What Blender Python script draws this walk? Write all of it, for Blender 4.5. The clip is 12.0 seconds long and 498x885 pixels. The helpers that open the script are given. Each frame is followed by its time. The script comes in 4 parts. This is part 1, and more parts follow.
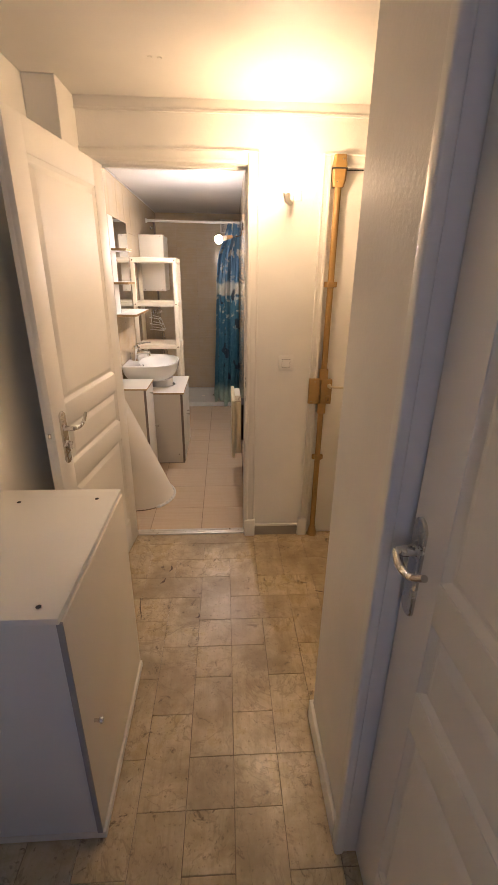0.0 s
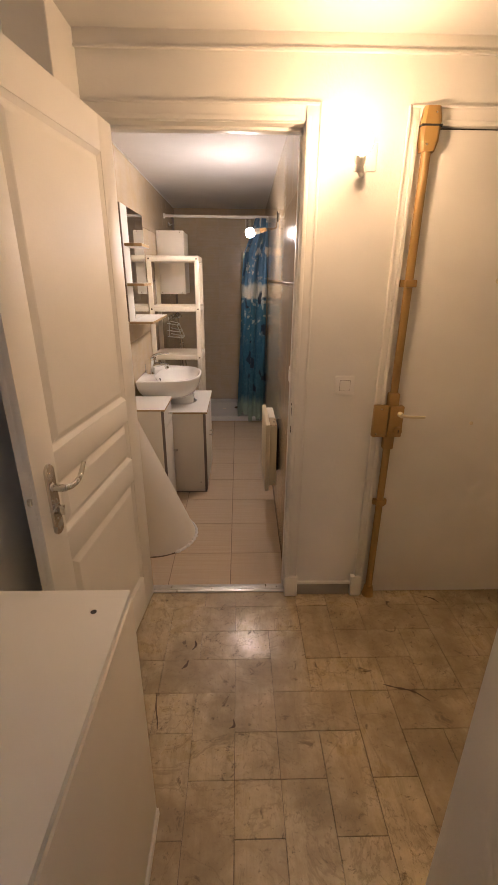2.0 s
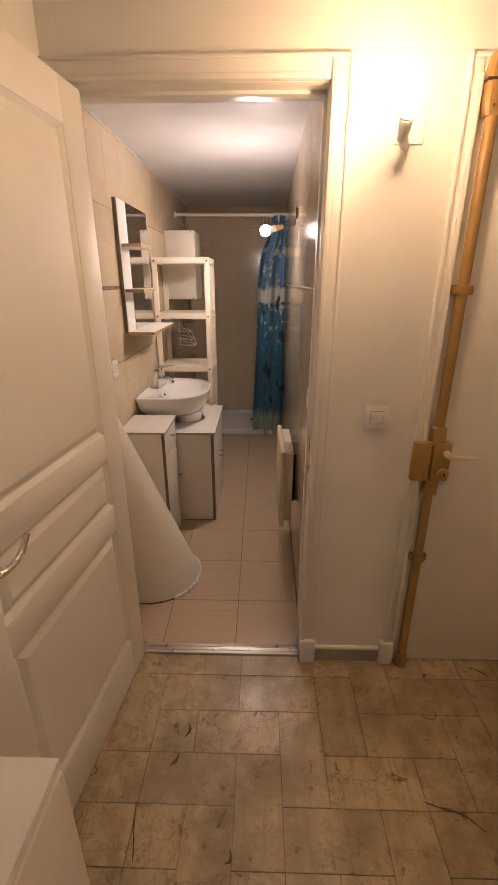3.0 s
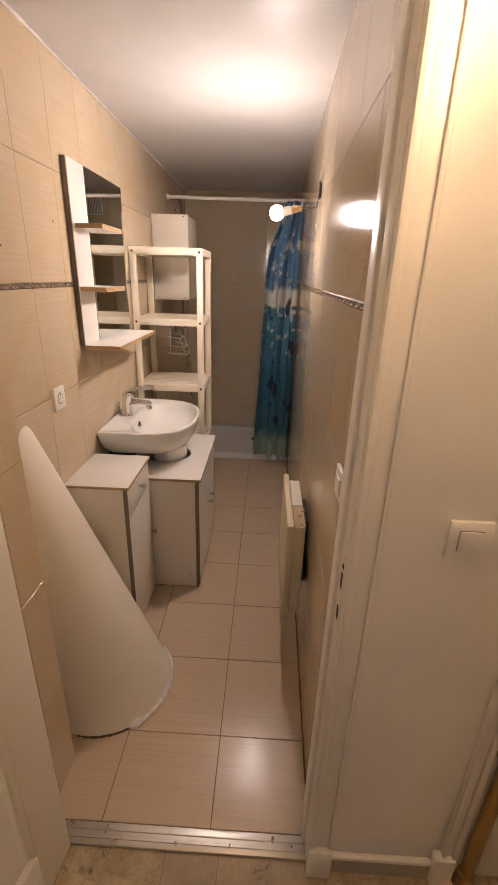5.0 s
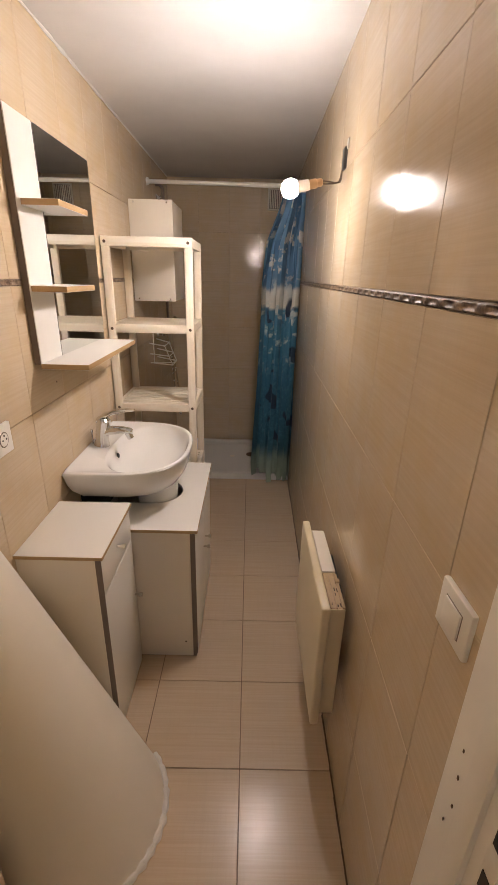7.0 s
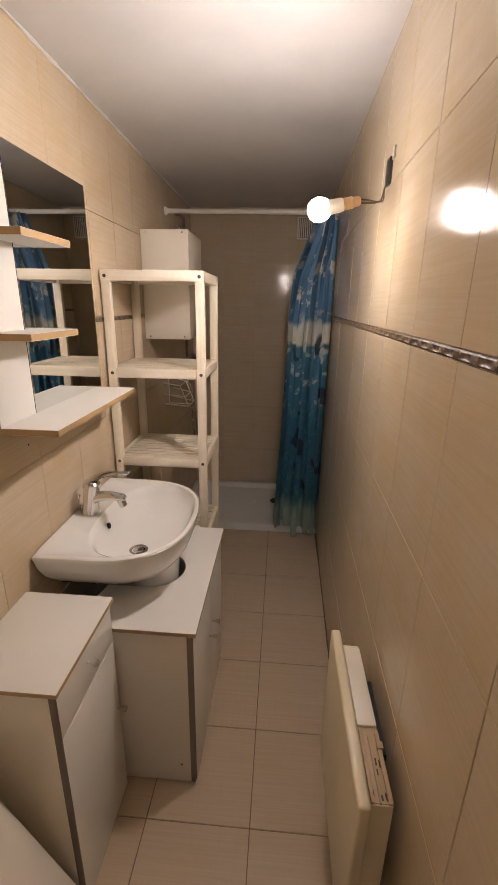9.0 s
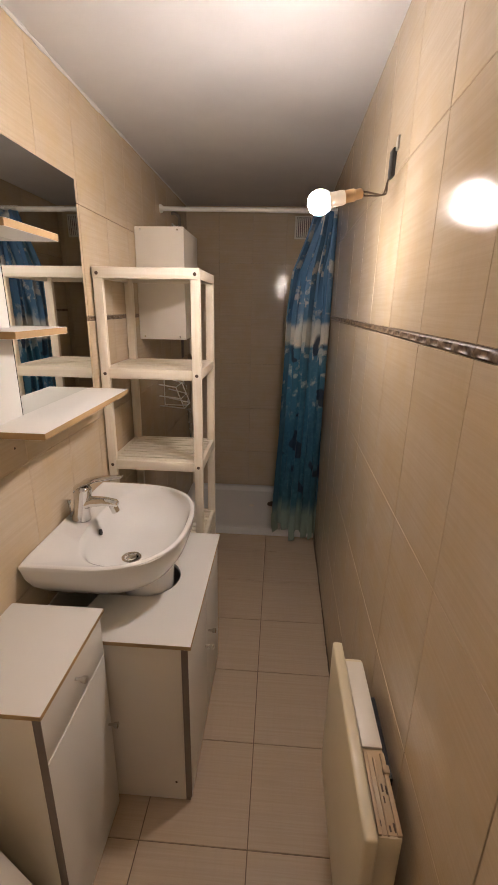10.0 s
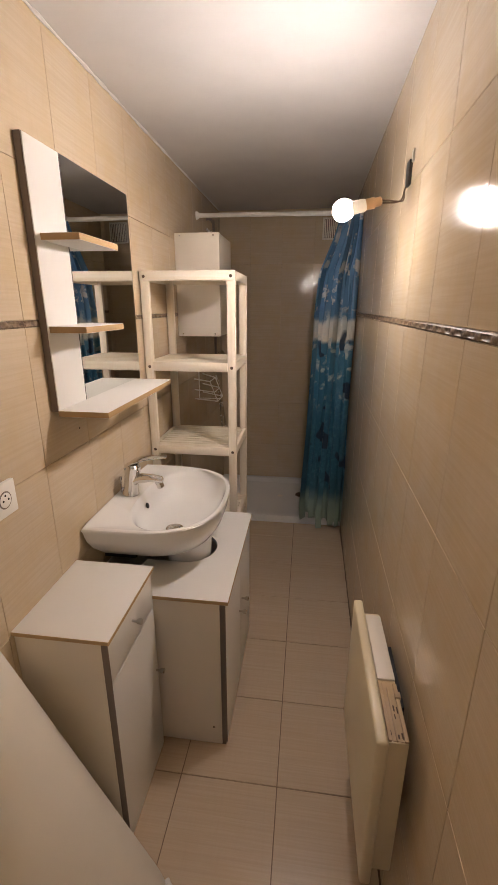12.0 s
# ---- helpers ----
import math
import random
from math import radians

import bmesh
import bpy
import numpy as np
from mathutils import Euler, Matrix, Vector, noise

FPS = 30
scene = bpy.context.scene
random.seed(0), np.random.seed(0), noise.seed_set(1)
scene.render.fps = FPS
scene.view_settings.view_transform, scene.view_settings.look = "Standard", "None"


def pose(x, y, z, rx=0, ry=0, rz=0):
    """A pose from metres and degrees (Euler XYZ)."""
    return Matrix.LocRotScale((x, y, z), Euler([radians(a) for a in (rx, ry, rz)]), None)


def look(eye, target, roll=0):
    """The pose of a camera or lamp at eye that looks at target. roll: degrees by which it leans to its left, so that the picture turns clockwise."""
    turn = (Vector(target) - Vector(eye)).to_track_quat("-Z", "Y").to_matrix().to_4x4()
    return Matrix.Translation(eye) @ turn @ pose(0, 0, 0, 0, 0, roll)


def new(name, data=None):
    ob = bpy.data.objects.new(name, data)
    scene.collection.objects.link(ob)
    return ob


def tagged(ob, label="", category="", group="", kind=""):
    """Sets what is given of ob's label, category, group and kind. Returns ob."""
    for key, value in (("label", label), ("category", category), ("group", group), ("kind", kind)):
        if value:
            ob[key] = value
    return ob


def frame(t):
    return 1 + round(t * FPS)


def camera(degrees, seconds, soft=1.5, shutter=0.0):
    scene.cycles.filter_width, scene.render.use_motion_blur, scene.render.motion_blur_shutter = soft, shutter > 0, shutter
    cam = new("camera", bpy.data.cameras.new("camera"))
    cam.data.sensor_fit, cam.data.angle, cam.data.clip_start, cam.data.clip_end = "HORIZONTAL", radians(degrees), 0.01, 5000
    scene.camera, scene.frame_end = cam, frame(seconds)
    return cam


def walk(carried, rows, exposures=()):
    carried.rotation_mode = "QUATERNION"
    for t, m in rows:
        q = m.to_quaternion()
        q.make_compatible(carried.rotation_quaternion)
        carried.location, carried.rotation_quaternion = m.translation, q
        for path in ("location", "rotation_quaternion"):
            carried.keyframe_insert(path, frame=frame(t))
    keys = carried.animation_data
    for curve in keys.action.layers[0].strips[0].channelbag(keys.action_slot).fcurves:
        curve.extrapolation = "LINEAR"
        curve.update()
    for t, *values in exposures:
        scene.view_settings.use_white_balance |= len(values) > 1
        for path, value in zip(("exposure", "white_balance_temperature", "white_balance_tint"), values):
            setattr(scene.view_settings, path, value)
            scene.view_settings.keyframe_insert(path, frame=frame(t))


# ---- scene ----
cam = camera(60.7, 12.0, 0.25)
PATH = [
    (0, (0.025, -0.021, 1.563), (0.135, 1.836, 0.827), 0.7),
    (0.5, (-0.005, 0.074, 1.553), (0.061, 1.934, 0.821), 0.3),
    (1, (-0.077, 0.228, 1.556), (-0.025, 2.092, 0.834), 0.2),
    (1.5, (-0.114, 0.367, 1.547), (-0.062, 2.232, 0.826), 0.3),
    (2, (-0.093, 0.533, 1.536), (-0.045, 2.397, 0.813), 0.4),
    (2.5, (-0.044, 0.744, 1.555), (-0.079, 2.61, 0.836), -0.1),
    (2.7, (-0.039, 0.808, 1.55), (-0.089, 2.675, 0.832), -0.1),
    (4.5, (-0.065, 1.483, 1.552), (-0.069, 3.349, 0.833), 0.6),
    (5, (-0.035, 1.619, 1.557), (-0.095, 3.481, 0.829), 1.8),
    (5.5, (-0.051, 1.745, 1.54), (-0.126, 3.606, 0.81), 1.6),
    (6, (-0.108, 1.9, 1.55), (-0.181, 3.761, 0.821), 1.2),
    (6.5, (-0.145, 2.01, 1.548), (-0.17, 3.872, 0.818), 1.2),
    (7, (-0.14, 2.067, 1.538), (-0.13, 3.93, 0.811), 1.4),
    (9, (-0.1, 2.429, 1.574), (-0.233, 4.326, 0.955), 1.0),
    (9.5, (-0.109, 2.469, 1.567), (-0.232, 4.368, 0.952), 1.1),
    (10, (-0.105, 2.482, 1.561), (-0.224, 4.383, 0.951), 1.1),
    (10.5, (-0.095, 2.467, 1.564), (-0.222, 4.369, 0.958), 1.0),
    (11, (-0.063, 2.398, 1.562), (-0.269, 4.294, 0.958), 0.5),
    (11.5, (-0.053, 2.341, 1.552), (-0.296, 4.232, 0.95), 0.3),
    (12, (-0.103, 2.307, 1.551), (-0.351, 4.195, 0.941), 0.1),
]

EXPOSURES = [(0.0, 0.62, 6500, 10), (1.0, 0.42, 6500, 10), (2.0, 0.13, 6750, 13), (2.5, 0.02, 6850, 15), (4.5, -0.04, 7000, 18), (5.5, 0.28, 6550, 11), (6.0, 0.26, 6500, 10), (7.0, 0.14, 6500, 10),
             (9.0, -0.17, 6500, 10), (12.0, -0.13, 6500, 10)]
walk(cam, [(t, look(eye, target, roll)) for t, eye, target, roll in PATH], EXPOSURES)

# ---------- world, lamps ----------
world = bpy.data.worlds.new("world")
scene.world = world
world.use_nodes = True
wn = world.node_tree
sky = wn.nodes.new("ShaderNodeTexSky")
sky.sky_type = "NISHITA"
sky.sun_disc = False
sky.sun_elevation, sky.sun_rotation = radians(12), radians(150)
wn.nodes["Background"].inputs[1].default_value = 0.06
wn.links.new(sky.outputs[0], wn.nodes["Background"].inputs[0])

HY0 = -1.6                                   # unseen closing wall, added behind the start of the walk
HALL_BULB, BATH_BULB = (0.302, 2.118, 1.937), (-0.012, 3.72, 1.818)
HALL_WATTS, BATH_WATTS, WINDOW_WATTS = 82.0, 182.0, 1.7
HALL_TINT, BATH_TINT = (1.0, 0.668, 0.415), (1.0, 0.87, 0.825)

# Bluish area lamp in an added window; its place was chosen for the light.
win = bpy.data.lights.new("added_window_light", "AREA")
win.shape, win.size, win.size_y, win.energy, win.color = "RECTANGLE", 0.3, 1.1, WINDOW_WATTS, (0.20, 0.42, 1.0)
new("added_window_light", win).matrix_world = look((0.16, HY0 + 0.02, 1.45), (0.05, 2.0, 1.25))

# ---------- materials ----------
def mat_base(name, col, rough=0.5, metal=0.0, spec=0.5):
    m = bpy.data.materials.new(name)
    m.use_nodes = True
    b = m.node_tree.nodes["Principled BSDF"]
    b.inputs["Base Color"].default_value = (*col, 1)
    b.inputs["Roughness"].default_value = rough
    b.inputs["Metallic"].default_value = metal
    b.inputs["Specular IOR Level"].default_value = spec
    return m, m.node_tree, b


def coords(nt, scale=(1, 1, 1), shift_by_object=False):
    tc = nt.nodes.new("ShaderNodeTexCoord")
    mp = nt.nodes.new("ShaderNodeMapping")
    mp.inputs["Scale"].default_value = scale
    nt.links.new(tc.outputs["Object"], mp.inputs[0])
    if shift_by_object:
        oi = nt.nodes.new("ShaderNodeObjectInfo")
        mul = nt.nodes.new("ShaderNodeMath")
        mul.operation, mul.inputs[1].default_value = "MULTIPLY", 60.0
        nt.links.new(oi.outputs["Random"], mul.inputs[0])
        nt.links.new(mul.outputs[0], mp.inputs["Location"])
    return mp.outputs[0]


def noise_tex(nt, vec, scale, detail=4.0, rough=0.55, warp=0.0):
    n = nt.nodes.new("ShaderNodeTexNoise")
    n.inputs["Scale"].default_value, n.inputs["Detail"].default_value = scale, detail
    n.inputs["Roughness"].default_value, n.inputs["Distortion"].default_value = rough, warp
    nt.links.new(vec, n.inputs["Vector"])
    return n.outputs["Fac"]


def ramp(nt, fac, stops):
    r = nt.nodes.new("ShaderNodeValToRGB")
    while len(r.color_ramp.elements) < len(stops):
        r.color_ramp.elements.new(0.5)
    for e, (p, c) in zip(r.color_ramp.elements, stops):
        e.position, e.color = p, (*c, 1)
    nt.links.new(fac, r.inputs[0])
    return r.outputs[0]


def mixed(nt, fac, a, b, mode="MIX"):
    m = nt.nodes.new("ShaderNodeMix")
    m.data_type, m.blend_type = "RGBA", mode
    for sock, v in ((m.inputs[0], fac), (m.inputs[6], a), (m.inputs[7], b)):
        if isinstance(v, (int, float)):
            sock.default_value = v
        elif isinstance(v, tuple):
            sock.default_value = (*v, 1)
        else:
            nt.links.new(v, sock)
    return m.outputs[2]


def add_bump(nt, b, fac, strength, dist=0.002):
    n = nt.nodes.new("ShaderNodeBump")
    n.inputs["Strength"].default_value, n.inputs["Distance"].default_value = strength, dist
    nt.links.new(fac, n.inputs["Height"])
    nt.links.new(n.outputs[0], b.inputs["Normal"])


def g(v):
    return (v, v, v)


def painted(name, col, rough=0.45, mottled=0.12, bump=0.15, bscale=60, dirt=0.1):
    """Painted or laminated surface: broad tone changes, faint stains and fine relief."""
    m, nt, b = mat_base(name, col, rough)
    v = coords(nt)
    big = noise_tex(nt, v, 2.2, 3)
    c = mixed(nt, ramp(nt, big, [(0.3, g(0)), (0.7, g(1))]), tuple(x * (1 - mottled) for x in col), tuple(min(0.9, x * (1 + mottled * 0.4)) for x in col))
    st = noise_tex(nt, v, 9, 6, 0.7)
    c = mixed(nt, ramp(nt, st, [(0.62, g(0)), (0.8, g(dirt))]), c, tuple(x * y for x, y in zip(col, (0.5, 0.42, 0.3))))
    nt.links.new(c, b.inputs["Base Color"])
    nt.links.new(ramp(nt, noise_tex(nt, v, 14, 4), [(0.3, g(rough * 0.94)), (0.7, g(min(1, rough * 1.06)))]), b.inputs["Roughness"])
    add_bump(nt, b, noise_tex(nt, v, bscale, 3), bump)
    return m


WALL = painted("cream_wall_paint", (0.87, 0.85, 0.785), 0.5, 0.08, 0.45, 70, 0.05)
CEIL = painted("hall_ceiling_paint", (0.77, 0.75, 0.70), 0.6, 0.06, 0.15, 40, 0.05)
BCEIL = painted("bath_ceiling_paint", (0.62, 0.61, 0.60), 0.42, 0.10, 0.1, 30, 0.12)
GLOSS = painted("cream_gloss_paint", (0.87, 0.845, 0.775), 0.36, 0.08, 0.15, 35, 0.12)
DOOR = painted("white_door_paint", (0.87, 0.85, 0.79), 0.5, 0.05, 0.12, 110, 0.05)
LAM = painted("white_laminate", (0.80, 0.79, 0.75), 0.3, 0.03, 0.02, 60, 0.015)
LAM_OLD = painted("aged_white_laminate", (0.80, 0.75, 0.65), 0.35, 0.05, 0.04, 60, 0.03)
CONE = painted("white_plaster", (0.83, 0.79, 0.70), 0.55, 0.06, 0.25, 25, 0.04)
CAULK = painted("rough_white_caulk", (0.78, 0.77, 0.74), 0.6, 0.15, 0.8, 60, 0.2)
PLASTIC = painted("white_plastic", (0.87, 0.85, 0.79), 0.3, 0.03, 0.02, 60, 0.02)
OLDPLAST = painted("yellowed_enamel", (0.76, 0.67, 0.47), 0.32, 0.08, 0.05, 60, 0.12)
CERAMIC = painted("white_ceramic", (0.82, 0.82, 0.80), 0.08, 0.02, 0.0, 60, 0.02)
EDGE_COOL = painted("blue_grey_edge_strip", (0.36, 0.35, 0.35), 0.45, 0.12, 0.05, 60, 0.15)
EDGE = painted("grey_brown_edge_strip", (0.20, 0.16, 0.13), 0.45, 0.15, 0.05, 60, 0.2)
RAW = painted("raw_chipboard_edge", (0.50, 0.34, 0.17), 0.7, 0.25, 0.4, 300, 0.4)
# Flat black: the shade inside gaps and holes is put into the colour.
BLACK = painted("black_gap_shade", (0.02, 0.018, 0.016), 0.6, 0.2, 0.1, 60, 0.0)
GOLD = painted("gold_brown_metal_paint", (0.40, 0.24, 0.075), 0.42, 0.22, 0.15, 80, 0.3)
COPPER = painted("brown_socket", (0.50, 0.32, 0.16), 0.35, 0.2, 0.05, 60, 0.2)
GREYSTONE = painted("grey_stone", (0.42, 0.385, 0.32), 0.45, 0.3, 0.2, 40, 0.3)
GROUT = painted("beige_grout", (0.21, 0.15, 0.10), 0.8, 0.2, 0.5, 90, 0.3)
GROUT_WALL = painted("pale_wall_grout", (0.62, 0.52, 0.385), 0.8, 0.25, 0.5, 90, 0.5)
GROUT_HALL = painted("dark_floor_grout", (0.19, 0.135, 0.08), 0.85, 0.3, 0.5, 90, 0.3)
BROWNED = painted("heat_browned_plastic", (0.52, 0.38, 0.22), 0.45, 0.25, 0.2, 60, 0.5)
RUST = painted("dark_marks", (0.12, 0.08, 0.05), 0.7, 0.3, 0.3, 90, 0.3)


def metal(name, col, rough):
    m, nt, b = mat_base(name, col, rough, 1.0)
    v = coords(nt)
    nt.links.new(ramp(nt, noise_tex(nt, v, 30, 4), [(0.3, g(rough * 0.7)), (0.75, g(rough * 1.6))]), b.inputs["Roughness"])
    return m


CHROME = metal("chrome", (0.72, 0.71, 0.69), 0.09)
STEEL = metal("brushed_steel", (0.68, 0.66, 0.62), 0.22)
ALU = metal("aluminium_strip", (0.62, 0.60, 0.56), 0.36)
MIRROR = mat_base("mirror_glass", (0.86, 0.88, 0.87), 0.01, 1.0)[0]


def wood(name, col, dark, along=0):
    m, nt, b = mat_base(name, col, 0.5)
    sc = [26, 26, 26]
    sc[along] = 1.6
    v = coords(nt, tuple(sc))
    grain = noise_tex(nt, v, 2.2, 5, 0.6, 0.4)
    nt.links.new(mixed(nt, ramp(nt, grain, [(0.35, g(0)), (0.75, g(1))]), col, dark), b.inputs["Base Color"])
    add_bump(nt, b, grain, 0.12, 0.001)
    return m


PINE = wood("whitewashed_pine", (0.82, 0.76, 0.64), (0.74, 0.65, 0.50), 0)
PINE_UP = wood("whitewashed_pine_upright", (0.82, 0.76, 0.64), (0.73, 0.64, 0.49), 2)


def tile_mat(name, col, dark, rough, lines, bump, stain):
    """Beige ceramic tile with fine brushed lines; each tile a little different."""
    m, nt, b = mat_base(name, col, rough, 0.0, 0.38)
    v = coords(nt, (2.5, lines, 2.5), True)
    fine = noise_tex(nt, v, 1.0, 5, 0.7, 0.25)
    soft = noise_tex(nt, coords(nt, (3, 3, 3), True), 2.5, 4)
    c = mixed(nt, ramp(nt, fine, [(0.38, g(0)), (0.62, g(1))]), dark, col)
    c = mixed(nt, ramp(nt, soft, [(0.4, g(0)), (0.75, g(stain))]), c, tuple(x * y for x, y in zip(col, (0.93, 0.82, 0.58))))
    oi = nt.nodes.new("ShaderNodeObjectInfo")
    cross = noise_tex(nt, coords(nt, (lines * 0.8, 6, 2.5), True), 1.0, 4, 0.65)
    c = mixed(nt, ramp(nt, cross, [(0.50, g(0)), (0.68, g(0.15))]), c, tuple(x * 0.86 for x in dark))
    c = mixed(nt, ramp(nt, oi.outputs["Random"], [(0, g(0)), (1, g(0.14))]), c, dark)
    nt.links.new(c, b.inputs["Base Color"])
    nt.links.new(ramp(nt, soft, [(0.3, g(rough * 0.9)), (0.75, g(rough * 1.15))]), b.inputs["Roughness"])
    add_bump(nt, b, fine, bump, 0.0010)
    return m


TILE = tile_mat("beige_wall_tile", (0.635, 0.53, 0.39), (0.585, 0.48, 0.345), 0.12, 120, 0.26, 0.55)
FTILE = tile_mat("beige_floor_tile", (0.60, 0.485, 0.36), (0.55, 0.435, 0.315), 0.21, 130, 0.24, 0.2)


def marble_mat():
    """Worn cream marble: cloudy tone, thin veins, pits, dark scuffs and trodden-in grime."""
    m, nt, b = mat_base("worn_cream_marble", (0.5, 0.42, 0.3), 0.32)
    w = nt.nodes.new("ShaderNodeNewGeometry").outputs["Position"]
    local = coords(nt, (1, 1, 1), True)
    cloud = noise_tex(nt, local, 7, 7, 0.68, 0.9)
    c = ramp(nt, cloud, [(0.28, (0.40, 0.30, 0.165)), (0.46, (0.56, 0.45, 0.27)), (0.68, (0.72, 0.60, 0.40))])
    vein = noise_tex(nt, local, 2.4, 6, 0.62, 1.8)
    c = mixed(nt, ramp(nt, vein, [(0.482, g(0)), (0.497, g(0.5)), (0.512, g(0))]), c, (0.20, 0.15, 0.09))
    grime = noise_tex(nt, w, 2.1, 7, 0.66)
    c = mixed(nt, ramp(nt, grime, [(0.42, g(0)), (0.60, g(0.72))]), c, (0.20, 0.15, 0.08))
    streak = noise_tex(nt, coords(nt, (26, 3, 3), True), 2.0, 5, 0.7, 0.3)
    c = mixed(nt, ramp(nt, streak, [(0.50, g(0)), (0.70, g(0.4))]), c, (0.27, 0.20, 0.115))
    scuff = noise_tex(nt, w, 17, 6, 0.72, 0.8)
    c = mixed(nt, ramp(nt, scuff, [(0.59, g(0)), (0.67, g(0.9))]), c, (0.10, 0.07, 0.035))
    pits = noise_tex(nt, w, 75, 3, 0.6)
    c = mixed(nt, ramp(nt, pits, [(0.62, g(0)), (0.68, g(0.5))]), c, (0.13, 0.09, 0.05))
    oi = nt.nodes.new("ShaderNodeObjectInfo")
    c = mixed(nt, ramp(nt, oi.outputs["Random"], [(0, g(0)), (1, g(0.40))]), c, (0.36, 0.275, 0.175))
    nt.links.new(c, b.inputs["Base Color"])
    nt.links.new(ramp(nt, grime, [(0.35, g(0.21)), (0.66, g(0.48))]), b.inputs["Roughness"])
    add_bump(nt, b, scuff, 0.16, 0.001)
    return m


MARBLE = marble_mat()


def border_mat():
    m, nt, b = mat_base("embossed_border", (0.4, 0.3, 0.2), 0.5, 0.0, 0.3)
    v = coords(nt)
    n = noise_tex(nt, v, 70, 3)
    nt.links.new(ramp(nt, n, [(0.35, (0.09, 0.058, 0.034)), (0.66, (0.27, 0.195, 0.125))]), b.inputs["Base Color"])
    add_bump(nt, b, n, 0.5, 0.002)
    return m


BORDER = border_mat()


def curtain_mat():
    """Printed sea scene: cloudy sky, pale crest, deep teal water, sandy foot."""
    m, nt, b = mat_base("printed_curtain", (0.1, 0.25, 0.35), 0.45)
    tc = nt.nodes.new("ShaderNodeTexCoord")
    sep = nt.nodes.new("ShaderNodeSeparateXYZ")
    nt.links.new(tc.outputs["UV"], sep.inputs[0])
    h = sep.outputs[1]
    uv = nt.nodes.new("ShaderNodeMapping")
    uv.inputs["Scale"].default_value = (2.6, 7.0, 1)
    nt.links.new(tc.outputs["UV"], uv.inputs[0])
    wob = noise_tex(nt, uv.outputs[0], 1.2, 3)
    ad = nt.nodes.new("ShaderNodeMath")
    ad.operation = "MULTIPLY_ADD"
    ad.inputs[1].default_value = 0.06
    nt.links.new(wob, ad.inputs[0])
    nt.links.new(h, ad.inputs[2])
    c = ramp(nt, ad.outputs[0], [(0.0, (0.36, 0.44, 0.36)), (0.11, (0.27, 0.38, 0.33)), (0.16, (0.04, 0.13, 0.185)), (0.40, (0.04, 0.145, 0.245)), (0.60, (0.055, 0.20, 0.325)), (0.665, (0.07, 0.215, 0.35)), (0.675, (0.74, 0.70, 0.60)), (0.725, (0.66, 0.66, 0.60)), (0.74, (0.085, 0.215, 0.375)), (1.0, (0.11, 0.235, 0.41))])
    cl = noise_tex(nt, uv.outputs[0], 2.1, 5, 0.6)
    up = ramp(nt, h, [(0.72, g(0)), (0.75, g(1))])
    c = mixed(nt, mixed(nt, 1.0, ramp(nt, cl, [(0.55, g(0)), (0.60, g(0.85))]), up, "MULTIPLY"), c, (0.70, 0.68, 0.60))
    spray = noise_tex(nt, uv.outputs[0], 2.9, 4)
    mid = ramp(nt, h, [(0.40, g(0)), (0.52, g(1)), (0.70, g(1)), (0.74, g(0))])
    c = mixed(nt, mixed(nt, 1.0, ramp(nt, spray, [(0.55, g(0)), (0.62, g(0.85))]), mid, "MULTIPLY"), c, (0.62, 0.66, 0.62))
    ripple = noise_tex(nt, uv.outputs[0], 9.0, 4, 0.6, 0.5)
    water = ramp(nt, h, [(0.10, g(0)), (0.18, g(1)), (0.64, g(1)), (0.67, g(0))])
    c = mixed(nt, mixed(nt, 1.0, ramp(nt, ripple, [(0.50, g(0)), (0.66, g(0.45))]), water, "MULTIPLY"), c, (0.10, 0.27, 0.36))
    leaping = noise_tex(nt, uv.outputs[0], 1.35, 2, 0.4, 0.6)
    low = ramp(nt, h, [(0.10, g(0)), (0.16, g(1)), (0.72, g(1)), (0.76, g(0))])
    c = mixed(nt, mixed(nt, 1.0, ramp(nt, leaping, [(0.60, g(0)), (0.625, g(0.95))]), low, "MULTIPLY"), c, (0.022, 0.04, 0.075))
    nt.links.new(c, b.inputs["Base Color"])
    add_bump(nt, b, noise_tex(nt, coords(nt), 400, 2), 0.1, 0.0005)
    return m


CURTAIN = curtain_mat()


def lamp_mat(name, tint, watts, radius, tip, axis, depth, collar):
    """Frosted bulb: full glow at its crown, less toward the collar (share)."""
    m, nt, b = mat_base(name, (0.9, 0.9, 0.9), 0.3)
    b.inputs["Emission Color"].default_value = (*tint, 1)
    full = watts / (4 * math.pi ** 2 * radius ** 2) / 9.0 * 2 / (1 + collar)
    sub = nt.nodes.new("ShaderNodeVectorMath")
    sub.operation, sub.inputs[1].default_value = "SUBTRACT", tip
    nt.links.new(nt.nodes.new("ShaderNodeNewGeometry").outputs["Position"], sub.inputs[0])
    along = nt.nodes.new("ShaderNodeVectorMath")
    along.operation, along.inputs[1].default_value = "DOT_PRODUCT", axis
    nt.links.new(sub.outputs[0], along.inputs[0])
    fade = nt.nodes.new("ShaderNodeMapRange")
    for k, v in enumerate((0.0, depth, full, full * collar), 1):
        fade.inputs[k].default_value = v
    nt.links.new(along.outputs["Value"], fade.inputs[0])
    nt.links.new(fade.outputs[0], b.inputs["Emission Strength"])
    return m


